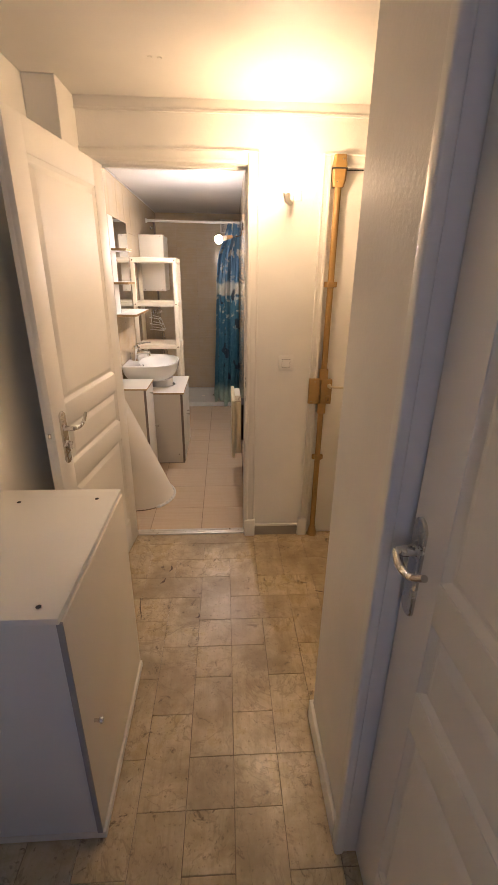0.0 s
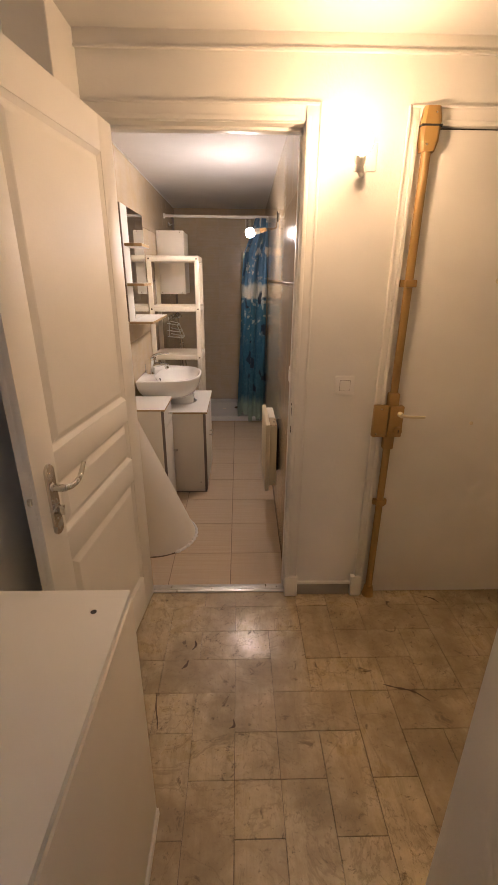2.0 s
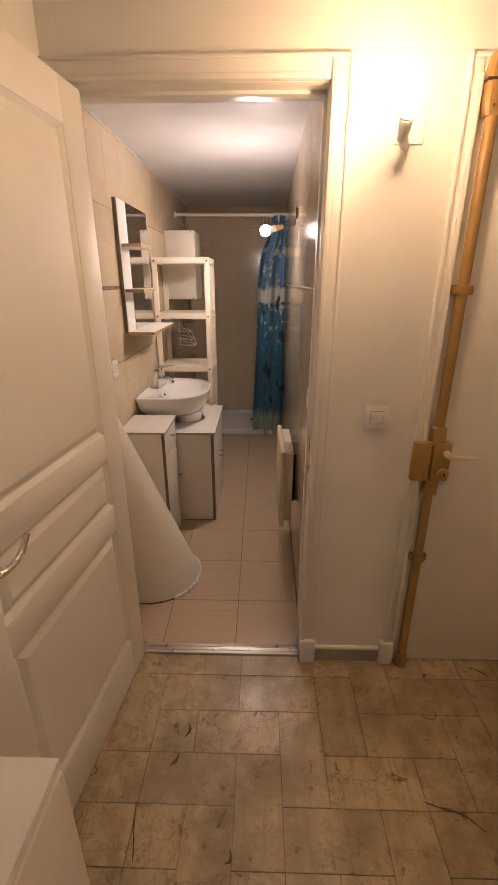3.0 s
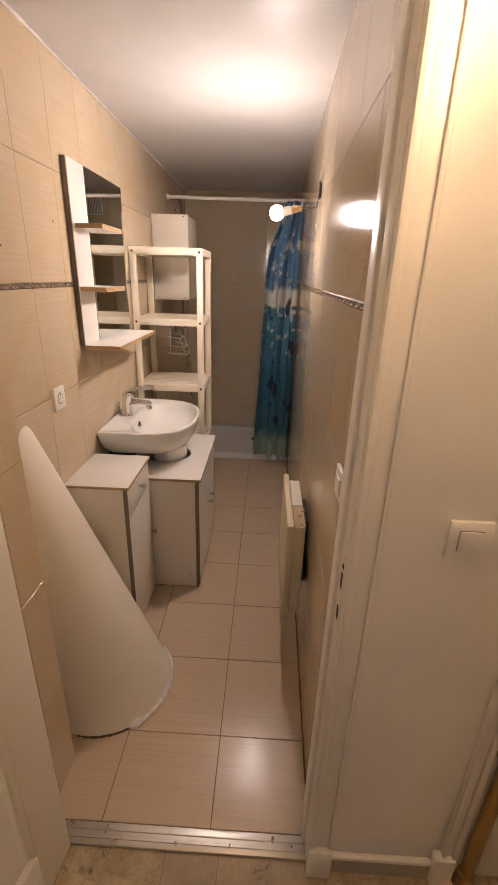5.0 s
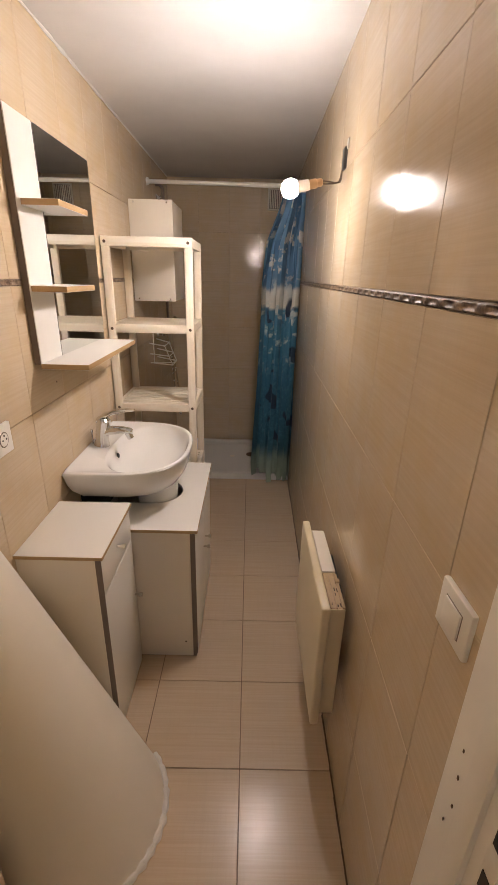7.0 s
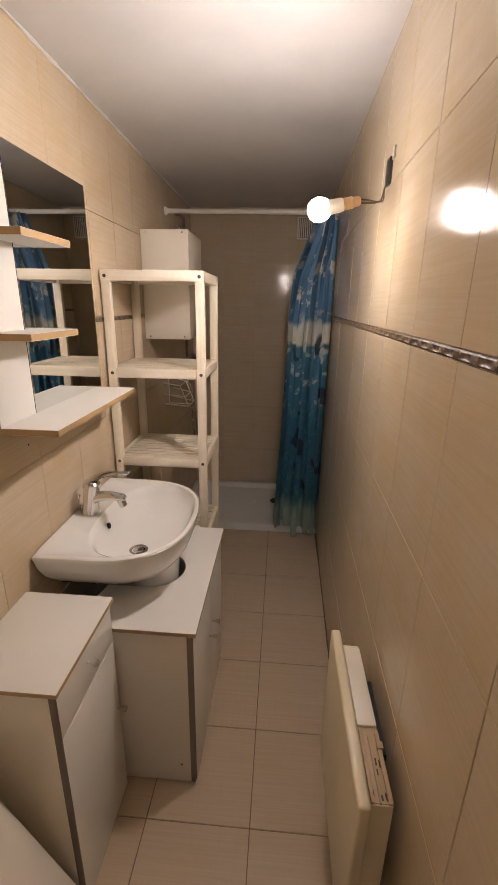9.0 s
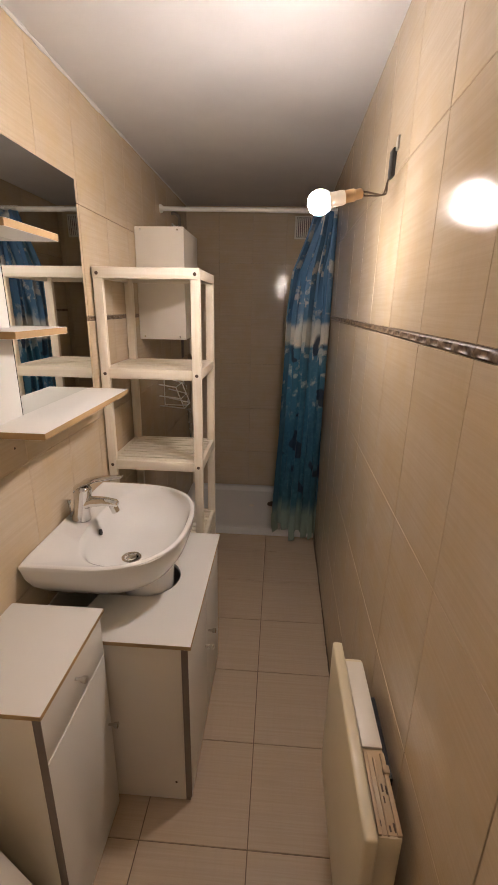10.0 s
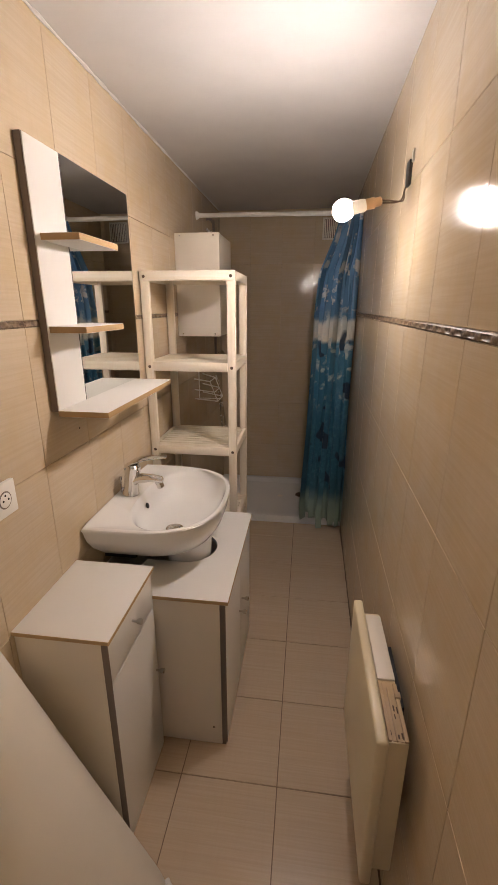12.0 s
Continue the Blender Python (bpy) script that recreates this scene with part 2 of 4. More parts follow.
HALL_AXIS = Vector((-0.16, -0.86, 0.46)).normalized()       # collar to crown
BATH_AXIS = Vector((1.0, 0.03, 0.21)).normalized()         # crown to collar
GLOW_HALL = lamp_mat("lit_hall_bulb", HALL_TINT, HALL_WATTS, 0.03, Vector(HALL_BULB) + HALL_AXIS * 0.034, -HALL_AXIS, 0.066, 0.30)
GLOW_BATH = lamp_mat("lit_bath_bulb", BATH_TINT, BATH_WATTS, 0.03, Vector(BATH_BULB) - BATH_AXIS * 0.030, BATH_AXIS, 0.046, 0.16)
GLASS = mat_base("window_glass", (0.9, 0.95, 0.95), 0.02)[0]
GLASS.node_tree.nodes["Principled BSDF"].inputs["Transmission Weight"].default_value = 1.0

# ---------- building helpers ----------
ORIGIN = {}


def thing(name, loc, label="", category="", group="", turn=0.0, local=False):
    e = new(name)
    e.empty_display_size = 0.1
    e.matrix_basis = pose(*loc, 0, 0, turn)
    ORIGIN[e] = Vector((0, 0, 0)) if local else Vector(loc)
    return tagged(e, label, category, group)


def to_mesh(name, bm, material, smooth):
    me = bpy.data.meshes.new(name)
    bmesh.ops.recalc_face_normals(bm, faces=bm.faces)
    for f in bm.faces:
        f.smooth = smooth
    bm.to_mesh(me)
    bm.free()
    me.materials.append(material)
    if smooth:
        me.set_sharp_from_angle(angle=radians(38))
    return me


def part(name, bm, material, parent, label="", smooth=True):
    bmesh.ops.translate(bm, verts=bm.verts, vec=-ORIGIN[parent])
    ob = new(name, to_mesh(name, bm, material, smooth))
    ob.parent = parent
    ORIGIN[ob] = ORIGIN[parent]
    return tagged(ob, label)


def solo(name, bm, material, label="", category="", kind="", smooth=True, loc=(0, 0, 0)):
    bmesh.ops.translate(bm, verts=bm.verts, vec=-Vector(loc))
    ob = new(name, to_mesh(name, bm, material, smooth))
    ob.location = loc
    ORIGIN[ob] = Vector(loc)
    return tagged(ob, label, category, kind=kind)


def bx(x0, x1, y0, y1, z0, z1, bevel=0.0, bm=None, seg=2):
    bm = bm or bmesh.new()
    vs = [bm.verts.new((x, y, z)) for x in (x0, x1) for y in (y0, y1) for z in (z0, z1)]
    fs = [bm.faces.new([vs[i] for i in q]) for q in ((0, 1, 3, 2), (4, 6, 7, 5), (0, 4, 5, 1), (2, 3, 7, 6), (0, 2, 6, 4), (1, 5, 7, 3))]
    if bevel:
        es = {e for f in fs for e in f.edges}
        bmesh.ops.bevel(bm, geom=list(es), offset=bevel, segments=seg, profile=0.5, affect="EDGES")
    return bm


def frame_axes(d):
    d = Vector(d).normalized()
    a = d.orthogonal().normalized()
    return d, a, d.cross(a)


def loft(bm, rings, cap=True, closed=True):
    """Skin over a list of rings of points, all of one length."""
    vr = [[bm.verts.new(p) for p in r] for r in rings]
    n = len(vr[0])
    for a, b in zip(vr, vr[1:]):
        for i in range(n if closed else n - 1):
            j = (i + 1) % n
            bm.faces.new((a[i], a[j], b[j], b[i]))
    if cap:
        bm.faces.new(vr[0])
        bm.faces.new(vr[-1])
    return bm


def lathe(base, axis, profile, seg=24, bm=None):
    """Turned body: profile rows of (radius, distance along axis)."""
    bm = bm or bmesh.new()
    d, a, b = frame_axes(axis)
    base = Vector(base)
    rings = [[base + d * h + (a * math.cos(k * math.tau / seg) + b * math.sin(k * math.tau / seg)) * max(r, 1e-4) for k in range(seg)] for r, h in profile]
    return loft(bm, rings)


def tube(points, r, seg=10, bm=None, radii=None):
    bm = bm or bmesh.new()
    pts = [Vector(p) for p in points]
    d, a, b = frame_axes(pts[1] - pts[0])
    rings = []
    for i, p in enumerate(pts):
        t = (pts[min(i + 1, len(pts) - 1)] - pts[max(i - 1, 0)]).normalized()
        a = (a - t * a.dot(t)).normalized()
        b = t.cross(a)
        rr = radii[i] if radii else r
        rings.append([p + (a * math.cos(k * math.tau / seg) + b * math.sin(k * math.tau / seg)) * rr for k in range(seg)])
    return loft(bm, rings)


def spline(ctrl, n=8):
    """Smooth curve through control points."""
    c = [Vector(p) for p in ctrl]
    c = [c[0] * 2 - c[1]] + c + [c[-1] * 2 - c[-2]]
    out = []
    for i in range(1, len(c) - 2):
        for k in range(n):
            t = k / n
            p0, p1, p2, p3 = c[i - 1], c[i], c[i + 1], c[i + 2]
            out.append(0.5 * (2 * p1 + (p2 - p0) * t + (2 * p0 - 5 * p1 + 4 * p2 - p3) * t * t + (3 * p1 - p0 - 3 * p2 + p3) * t ** 3))
    return out + [c[-2]]


def wall(name, boxes, material, label, bevel=0.0):
    bm = bmesh.new()
    for q in boxes:
        bx(*q, bevel, bm)
    return solo(name, bm, material, label, name.split("_")[0], "structure", smooth=False)


# ---------- plan ----------
BX0, BY0, BY1, BZ = -0.82, 2.44, 5.96, 2.26
HX0, HX1, DY, HZ = -0.76, 0.342, 2.32, 2.285
# Assumed end of the entrance, out of view.
FAR_X = 1.52
OX0, OX1, OZ = -0.657, 0.164, 2.062          # bathroom doorway, lined on its sides and head
EX0, EX1, EZ = 0.544, 1.420, 2.035           # entrance doorway
RX0, RX1 = 0.158, 0.214                      # bathroom's other long wall, near and far end

wall("wall_north", [(HX0 - 0.1, OX0, DY, 2.44, -0.05, HZ), (OX0, OX1, DY, 2.44, OZ, HZ), (OX1, EX0, DY, 2.44, -0.05, HZ), (EX0, EX1, DY, 2.44, EZ, HZ), (EX1, FAR_X + 0.1, DY, 2.44, -0.05, HZ)], WALL, "cream painted hall wall with two doorways")
wall("wall_west", [(HX0 - 0.1, HX0, HY0 - 0.1, DY, -0.05, HZ)], WALL, "cream painted hall wall")
wall("wall_boxing", [(HX0, -0.63, 2.09, DY, 0, HZ)], WALL, "cream boxed-in duct in the hall corner", 0.004)
# Unseen wall added to close the hall; its window is assumed.
wall("wall_south", [(HX0, 0.0, HY0 - 0.1, HY0, -0.05, HZ), (0.32, HX1 + 0.1, HY0 - 0.1, HY0, -0.05, HZ), (0.0, 0.32, HY0 - 0.1, HY0, -0.05, 0.9), (0.0, 0.32, HY0 - 0.1, HY0, 2.0, HZ)], WALL, "added unseen cream wall behind with a small added window")
SDY0, SDY1 = -0.105, 0.676                    # side door's opening
wall("wall_partition", [(HX1, HX1 + 0.1, HY0, SDY0 - 0.02, -0.05, HZ), (HX1, HX1 + 0.1, SDY1 + 0.016, 1.078, -0.05, HZ), (HX1, HX1 + 0.1, SDY0 - 0.02, SDY1 + 0.016, 2.05, HZ), (HX1 + 0.1, FAR_X + 0.1, 0.978, 1.078, -0.05, HZ)], WALL, "cream painted partition ending in a sharp corner")
# Unseen wall added to close the entrance and bounce light back.
wall("wall_east", [(FAR_X, FAR_X + 0.1, 1.078, DY, -0.05, HZ)], WALL, "added unseen cream wall closing the entrance")
wall("ceiling", [(HX0 - 0.1, FAR_X + 0.1, HY0 - 0.1, 2.44, HZ, HZ + 0.1)], CEIL, "smooth cream painted hall ceiling")
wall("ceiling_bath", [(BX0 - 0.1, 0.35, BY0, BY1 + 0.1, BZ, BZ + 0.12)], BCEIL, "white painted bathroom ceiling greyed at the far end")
wall("wall_return", [(BX0 - 0.1, OX0 - 0.002, 2.44, 2.4515, 0, BZ)], WALL, "cream return beside the bathroom doorway")

# cornice along the doorway wall
bm = bmesh.new()
bx(-0.63, FAR_X, DY - 0.016, DY, 2.236, HZ + 0.002, 0.003, bm)
bx(-0.63, FAR_X, DY - 0.024, DY - 0.016, 2.232, 2.243, 0.003, bm)
solo("trim_cornice", bm, GLOSS, "cream painted picture moulding under the ceiling", "moulding", "structure")

# ---------- bathroom walls (their tiles come last) ----------
def tiled_wall(name, start, end, height, label, past=0.05, depth=0.1):
    """Slab with its grouted face in the local plane w = 0; u runs along it, v up, w out of the wall."""
    s, e = Vector((*start, 0)), Vector((*end, 0))
    u = (e - s).normalized()
    w = u.cross(Vector((0, 0, 1)))
    m = Matrix((u, (0, 0, 1), w)).transposed().to_4x4()
    m.translation = s
    ob = new(name, to_mesh(name, bx(-past, (e - s).length + past, -0.05, height, -depth, 0), GROUT_WALL, False))
    ob.matrix_basis = m
    return tagged(ob, label, "wall", kind="structure"), (e - s).length


T = 0.004                                     # tile face stands proud of the grout
bath_west, west_len = tiled_wall("wall_bath_west", (BX0 - T, BY0 + 0.012), (BX0 - T, BY1), BZ, "beige tiled bathroom wall with embossed border")
bath_north, north_len = tiled_wall("wall_bath_north", (BX0, BY1 + T), (RX1, BY1 + T), BZ, "beige tiled end wall of the shower")
bath_east, east_len = tiled_wall("wall_bath_east", (RX1 + T, BY1), (RX0 + T, BY0), BZ, "glossy beige tiled bathroom wall with embossed border")
bath_return, return_len = tiled_wall("wall_bath_return", (-0.630 - T, 2.4535), (-0.630 - T, 2.566), BZ, "short beige tiled return beside the bathroom doorway", 0.0, 0.2)
floor_bath = solo("floor_bath", bx(BX0 - 0.1, 0.33, 2.385, BY1 + 0.1, -0.1, -T), GROUT, "beige ceramic tiled bathroom floor", "floor", "structure", smooth=False)
floor_hall = solo("floor", bx(HX0 - 0.1, FAR_X + 0.1, HY0 - 0.1, 2.385, -0.1, -T), GROUT_HALL, "worn cream marble tiled hall floor", "floor", "structure", smooth=False)


# ---------- doors and casings ----------
def panel_leaf(parent, width, height, thick, panels, stile):
    """Moulded door leaf in local x (width), y (thickness, face at 0 looking to -y), z; recessed panels with a raised field."""
    bm = bmesh.new()
    bx(0.001, width - 0.001, 0.016, thick - 0.016, 0.001, height - 0.001, 0, bm)
    for face, sgn in ((0.0, 1), (thick, -1)):
        for x0, x1 in ((0, stile), (width - stile, width)):
            bx(x0, x1, min(face, face + sgn * 0.018), max(face, face + sgn * 0.018), 0, height, 0.0025, bm)
        zs = [0.0] + [z for p in panels for z in p] + [height]
        for z0, z1 in zip(zs[::2], zs[1::2]):
            bx(stile - 0.002, width - stile + 0.002, min(face, face + sgn * 0.018), max(face, face + sgn * 0.018), z0, z1, 0.0025, bm)
    leaf = part("leaf", bm, DOOR, parent)
    for z0, z1 in panels:
        for face, sgn in ((0.0, 1), (thick, -1)):
            bm = bmesh.new()
            x0, x1 = stile, width - stile
            rings = []
            for inset, depth in ((-0.001, 0.002), (0.003, 0.0045), (0.014, 0.0125), (0.019, 0.0125), (0.036, 0.0035), (0.040, 0.002)):
                y = face + sgn * depth
                rings.append([(x0 + inset, y, z0 + inset), (x1 - inset, y, z0 + inset), (x1 - inset, y, z1 - inset), (x0 + inset, y, z1 - inset)])
            loft(bm, rings, cap=False)
            bm.verts.ensure_lookup_table()
            bm.faces.new(bm.verts[-4:])
            part("panel", bm, DOOR, leaf, smooth=False)
    return leaf


def lever_set(parent, x, y, z, face, toward, with_thumbturn=True):
    """Long steel backplate with a curved lever, on the face whose normal is (0, face, 0)."""
    plate = bmesh.new()
    loft(plate, [[(x + r * math.cos(k * math.tau / 32), y + face * d, z - 0.04 + (0.088 if k < 16 else -0.088) + r * math.sin((k + 0.5) * math.tau / 32)) for k in range(32)] for r, d in ((0.022, 0.0), (0.022, 0.005), (0.019, 0.0075))])
    pl = part("backplate", plate, STEEL, parent, "brushed steel backplate")
    bm = lathe((x, y, z), (0, face, 0), [(0.011, 0.004), (0.011, 0.03), (0.009, 0.045)], 16)
    pts = spline([(x, y + face * 0.042, z), (x + toward * 0.03, y + face * 0.05, z - 0.004), (x + toward * 0.075, y + face * 0.05, z + 0.002), (x + toward * 0.115, y + face * 0.046, z + 0.03)], 6)
    tube(pts, 0.008, 10, bm, [0.0095 - 0.003 * i / (len(pts) - 1) for i in range(len(pts))])
    part("lever", bm, STEEL, pl)
    if with_thumbturn:
        bm = lathe((x, y, z - 0.07), (0, face, 0), [(0.012, 0.006), (0.012, 0.014), (0.006, 0.016)], 16)
        bx(x - 0.005, x + 0.005, min(y + face * 0.012, y + face * 0.03), max(y + face * 0.012, y + face * 0.03), z - 0.085, z - 0.055, 0.002, bm)
        part("thumbturn", bm, STEEL, pl)


PANELS = [(0.185, 0.700), (0.800, 0.972), (1.062, 1.910)]

# bathroom door, standing open against the boxing
LEAF_W = 0.785
ang = math.degrees(math.atan2(1.548 - 2.318, -0.624 + 0.535))
door = thing("door_1", (-0.575, 2.3226, 0.012), "white moulded panel door standing open into the hall", "door", "", ang, True)
door["kind"] = "structure"
leaf = panel_leaf(door, LEAF_W, 2.016, 0.040, PANELS, 0.112)
lever_set(leaf, LEAF_W - 0.068, 0.040, 0.975, 1, -1)
part("latch", bx(LEAF_W - 0.001, LEAF_W + 0.008, 0.014, 0.026, 0.955, 0.975, 0.002), STEEL, leaf, "small steel latch bolt")
part("faceplate", bx(LEAF_W - 0.001, LEAF_W + 0.0015, 0.010, 0.030, 0.87, 1.05, 0.0005), DOOR, leaf, "painted-over lock faceplate")


def casing(name, x0, x1, top, y, outer, label, head=0.0):
    """Wide flat casing with an inner bead and an outer lip, on both sides and over the opening."""
    head = head or outer
    bm = bmesh.new()
    for side, xe in ((-1, x0), (1, x1)):
        a, b = sorted((xe, xe + side * outer))
        bx(a, b, y - 0.014, y, 0.0, top + head, 0.003, bm)
        a, b = sorted((xe, xe + side * 0.016))
        bx(a, b, y - 0.022, y - 0.0135, 0.0, top + 0.016, 0.003, bm)
        a, b = sorted((xe + side * (outer - 0.010), xe + side * outer))
        bx(a, b, y - 0.020, y - 0.0135, 0.0, top + head, 0.003, bm)
    bx(x0 + 0.0005, x1 - 0.0005, y - 0.0135, y, top, top + head - 0.0005, 0.003, bm)
    bx(x0 + 0.017, x1 - 0.017, y - 0.0215, y - 0.013, top, top + 0.0155, 0.003, bm)
    bx(x0 - outer + 0.011, x1 + outer - 0.011, y - 0.0195, y - 0.013, top + head - 0.010, top + head - 0.0005, 0.003, bm)
    return solo(name, bm, GLOSS, label, "door frame", "structure")


casing("trim_bath_casing", OX0 + 0.020, OX1 - 0.020, OZ - 0.020, DY, 0.056, "cream gloss casing round the bathroom doorway")
bm = bmesh.new()
bx(OX1 - 0.022, OX1 + 0.001, DY - 0.004, 2.452, 0, OZ, 0.002, bm)
bx(OX0 - 0.001, OX0 + 0.022, DY - 0.004, 2.4525, 0, OZ, 0.002, bm)
bx(OX0 + 0.022, OX1 - 0.022, DY - 0.004, 2.452, OZ - 0.022, OZ + 0.001, 0.002, bm)
bx(OX1 - 0.030, OX1 - 0.021, 2.365, 2.40, 0, OZ - 0.02, 0.002, bm)
bx(OX0 + 0.021, OX0 + 0.034, 2.365, 2.40, 0, OZ - 0.02, 0.002, bm)
bx(OX0 + 0.034, OX1 - 0.030, 2.365, 2.40, OZ - 0.032, OZ - 0.021, 0.002, bm)
jamb = solo("trim_bath_jamb", bm, GLOSS, "cream gloss lining of the bathroom doorway", "door frame", "structure")
strike = part("strike_plate", bx(OX1 - 0.0235, OX1 - 0.0215, 2.325, 2.347, 0.87, 1.04, 0.0005), GLOSS, jamb, "painted-over strike plate")
for z0, z1 in ((0.885, 0.915), (0.965, 1.000), (1.012, 1.022)):
    part("strike_hole", bx(OX1 - 0.0245, OX1 - 0.0232, 2.330, 2.343, z0, z1), BLACK, strike, "dark mortise hole", smooth=False)
bm = bmesh.new()
for k in range(4):
    z = 0.84 + k * 0.05 + random.uniform(-0.01, 0.01)
    y = 2.41 + random.uniform(-0.005, 0.02)
    bx(OX1 - 0.0232, OX1 - 0.0216, y, y + random.uniform(0.001, 0.003), z, z + random.uniform(0.003, 0.010), 0, bm)
part("chipped_paint", bm, RUST, jamb, "dark chips in the paint", smooth=False)

bm = bmesh.new()
bx(0.140, 0.204, DY - 0.030, DY - 0.001, 0, 0.118, 0.004, bm)
solo("trim_plinth", bm, GLOSS, "cream painted plinth block of the casing", "plinth", "structure")
solo("trim_plinth_entrance", bx(0.478, 0.532, DY - 0.030, DY - 0.001, 0, 0.118, 0.004), GLOSS, "cream painted plinth block of the entrance casing", "plinth", "structure")
bm = bx(0.204, 0.478, DY - 0.014, DY - 0.001, 0.0, 0.064, 0.002)
solo("baseboard_stone", bm, GREYSTONE, "grey stone skirting between the doorways", "skirting", "structure")
solo("baseboard_cap", bx(0.204, 0.478, DY - 0.017, DY - 0.001, 0.064, 0.078, 0.003), GLOSS, "cream paint line over the stone skirting", "skirting", "structure")
bm = bx(HX1 - 0.014, HX1 - 0.0005, 0.706, 1.084, 0, 0.085, 0.004)
bx(HX1 - 0.014, FAR_X, 1.0785, 1.092, 0, 0.085, 0.004, bm)
solo("baseboard_partition", bm, GLOSS, "cream painted wooden skirting round the partition", "skirting", "structure")
bm = bx(OX0 + 0.02, OX1 - 0.02, DY + 0.005, DY + 0.062, -0.003, 0.009, 0.004)
bx(OX0 + 0.02, OX1 - 0.02, DY + 0.020, DY + 0.026, 0.008, 0.0115, 0.001, bm)
bx(OX0 + 0.02, OX1 - 0.02, DY + 0.040, DY + 0.046, 0.008, 0.0115, 0.001, bm)
threshold = solo("threshold_strip", bm, ALU, "scuffed ribbed aluminium threshold strip", "threshold", "structure")
for x in (OX0 + 0.06, OX1 - 0.06):
    part("screw", lathe((x, DY + 0.033, 0.009), (0, 0, 1), [(0.004, 0), (0.003, 0.002)], 10), STEEL, threshold)

# entrance door with its surface lock
casing("trim_entrance_casing", EX0 - 0.005, EX1 + 0.012, EZ, DY, 0.041, "cream gloss casing round the entrance door", 0.060)
entrance = thing("door_2", (1.0, DY, 0), "cream painted flush entrance door, closed, with surface lock", "door")
entrance["kind"] = "structure"
part("leaf", bx(EX0, EX1, DY - 0.002, DY + 0.04, 0.006, EZ - 0.006, 0.004), GLOSS, entrance)
# Black sheet behind the leaf gives its slit a painted shade.
part("gap", bx(EX0 - 0.02, EX1 + 0.02, DY + 0.012, DY + 0.05, 0.001, EZ + 0.01), BLACK, entrance, "black sheet for the shade in the slit round the leaf", smooth=False)
for x, z, r in ((0.94, 1.53, 0.011), (0.948, 0.935, 0.008)):
    part("peephole" if z > 1.2 else "key_cover", lathe((x, DY - 0.002, z), (0, -1, 0), [(r, 0), (r, 0.004), (r * 0.6, 0.008)], 16), OLDPLAST, entrance, "small brass-white disc")

lock = thing("multipoint_lock", (0.573, DY - 0.02, 0.0), "gold-brown painted lock case with tall locking bar", "lock")
LX = 0.576
part("lock_case", bx(0.562, 0.624, DY - 0.040, DY - 0.003, 0.882, 1.022, 0.004), GOLD, lock)
part("keep", bx(0.494, 0.556, DY - 0.040, DY - 0.015, 0.882, 1.026, 0.004), GOLD, lock)
for z0, z1 in ((1.07, 1.965), (0.045, 0.835)):
    bm = lathe((LX, DY - 0.017, z0), (0, 0, 1), [(0.0165, 0), (0.0165, z1 - z0)], 16)
    part("bar", bm, GOLD, lock)
bm = bmesh.new()
rings = []
for z, h, d in ((1.955, 0.024, 0.030), (1.985, 0.032, 0.036), (2.045, 0.034, 0.038), (2.088, 0.027, 0.034)):
    rings.append([(LX - h, DY - 0.004, z), (LX + h, DY - 0.004, z), (LX + h, DY - 0.004 - d * 0.8, z), (LX + h * 0.7, DY - 0.004 - d, z), (LX - h * 0.7, DY - 0.004 - d, z), (LX - h, DY - 0.004 - d * 0.8, z)])
part("top_housing", loft(bm, rings), GOLD, lock, smooth=False)
part("top_slot", bx(LX - 0.036, LX + 0.036, DY - 0.0425, DY - 0.004, 2.028, 2.034), BLACK, lock, "dark slot", smooth=False)
for z in (1.518, 0.545):
    bm = bx(LX - 0.033, LX + 0.033, DY - 0.022, DY - 0.003, z - 0.014, z + 0.014, 0.004)
    bx(LX - 0.020, LX + 0.020, DY - 0.038, DY - 0.006, z - 0.0145, z + 0.0145, 0.006, bm)
    part("guide", bm, GOLD, lock)
for z0, z1 in ((1.018, 1.078), (0.822, 0.884)):
    part("collar", bx(LX - 0.024, LX + 0.022, DY - 0.036, DY - 0.003, z0, z1, 0.004), GOLD, lock)
part("foot", lathe((LX, DY - 0.017, 0.001), (0, 0, 1), [(0.030, 0), (0.026, 0.03), (0.021, 0.055)], 12), GOLD, lock)
cyl = part("cylinder", lathe((0.603, DY - 0.039, 0.912), (0, -1, 0), [(0.020, 0), (0.019, 0.010), (0.012, 0.014)], 20), GOLD, lock)
part("keyhole", bx(0.601, 0.605, DY - 0.0545, DY - 0.052, 0.905, 0.919), BLACK, cyl, smooth=False)
bm = lathe((0.606, DY - 0.039, 0.988), (0, -1, 0), [(0.012, 0), (0.010, 0.03)], 14)
tube([(0.606, DY - 0.066, 0.988), (0.630, DY - 0.070, 0.985), (0.703, DY - 0.070, 0.983)], 0.006, 10, bm)
part("handle", bm, OLDPLAST, lock, "pale metal lever")
for x, z in ((0.525, 1.010), (0.510, 0.897), (0.566, 1.975), (0.588, 2.068)):
    part("screw", lathe((x, DY - 0.039, z), (0, -1, 0), [(0.004, 0), (0.003, 0.002)], 8), STEEL, lock)

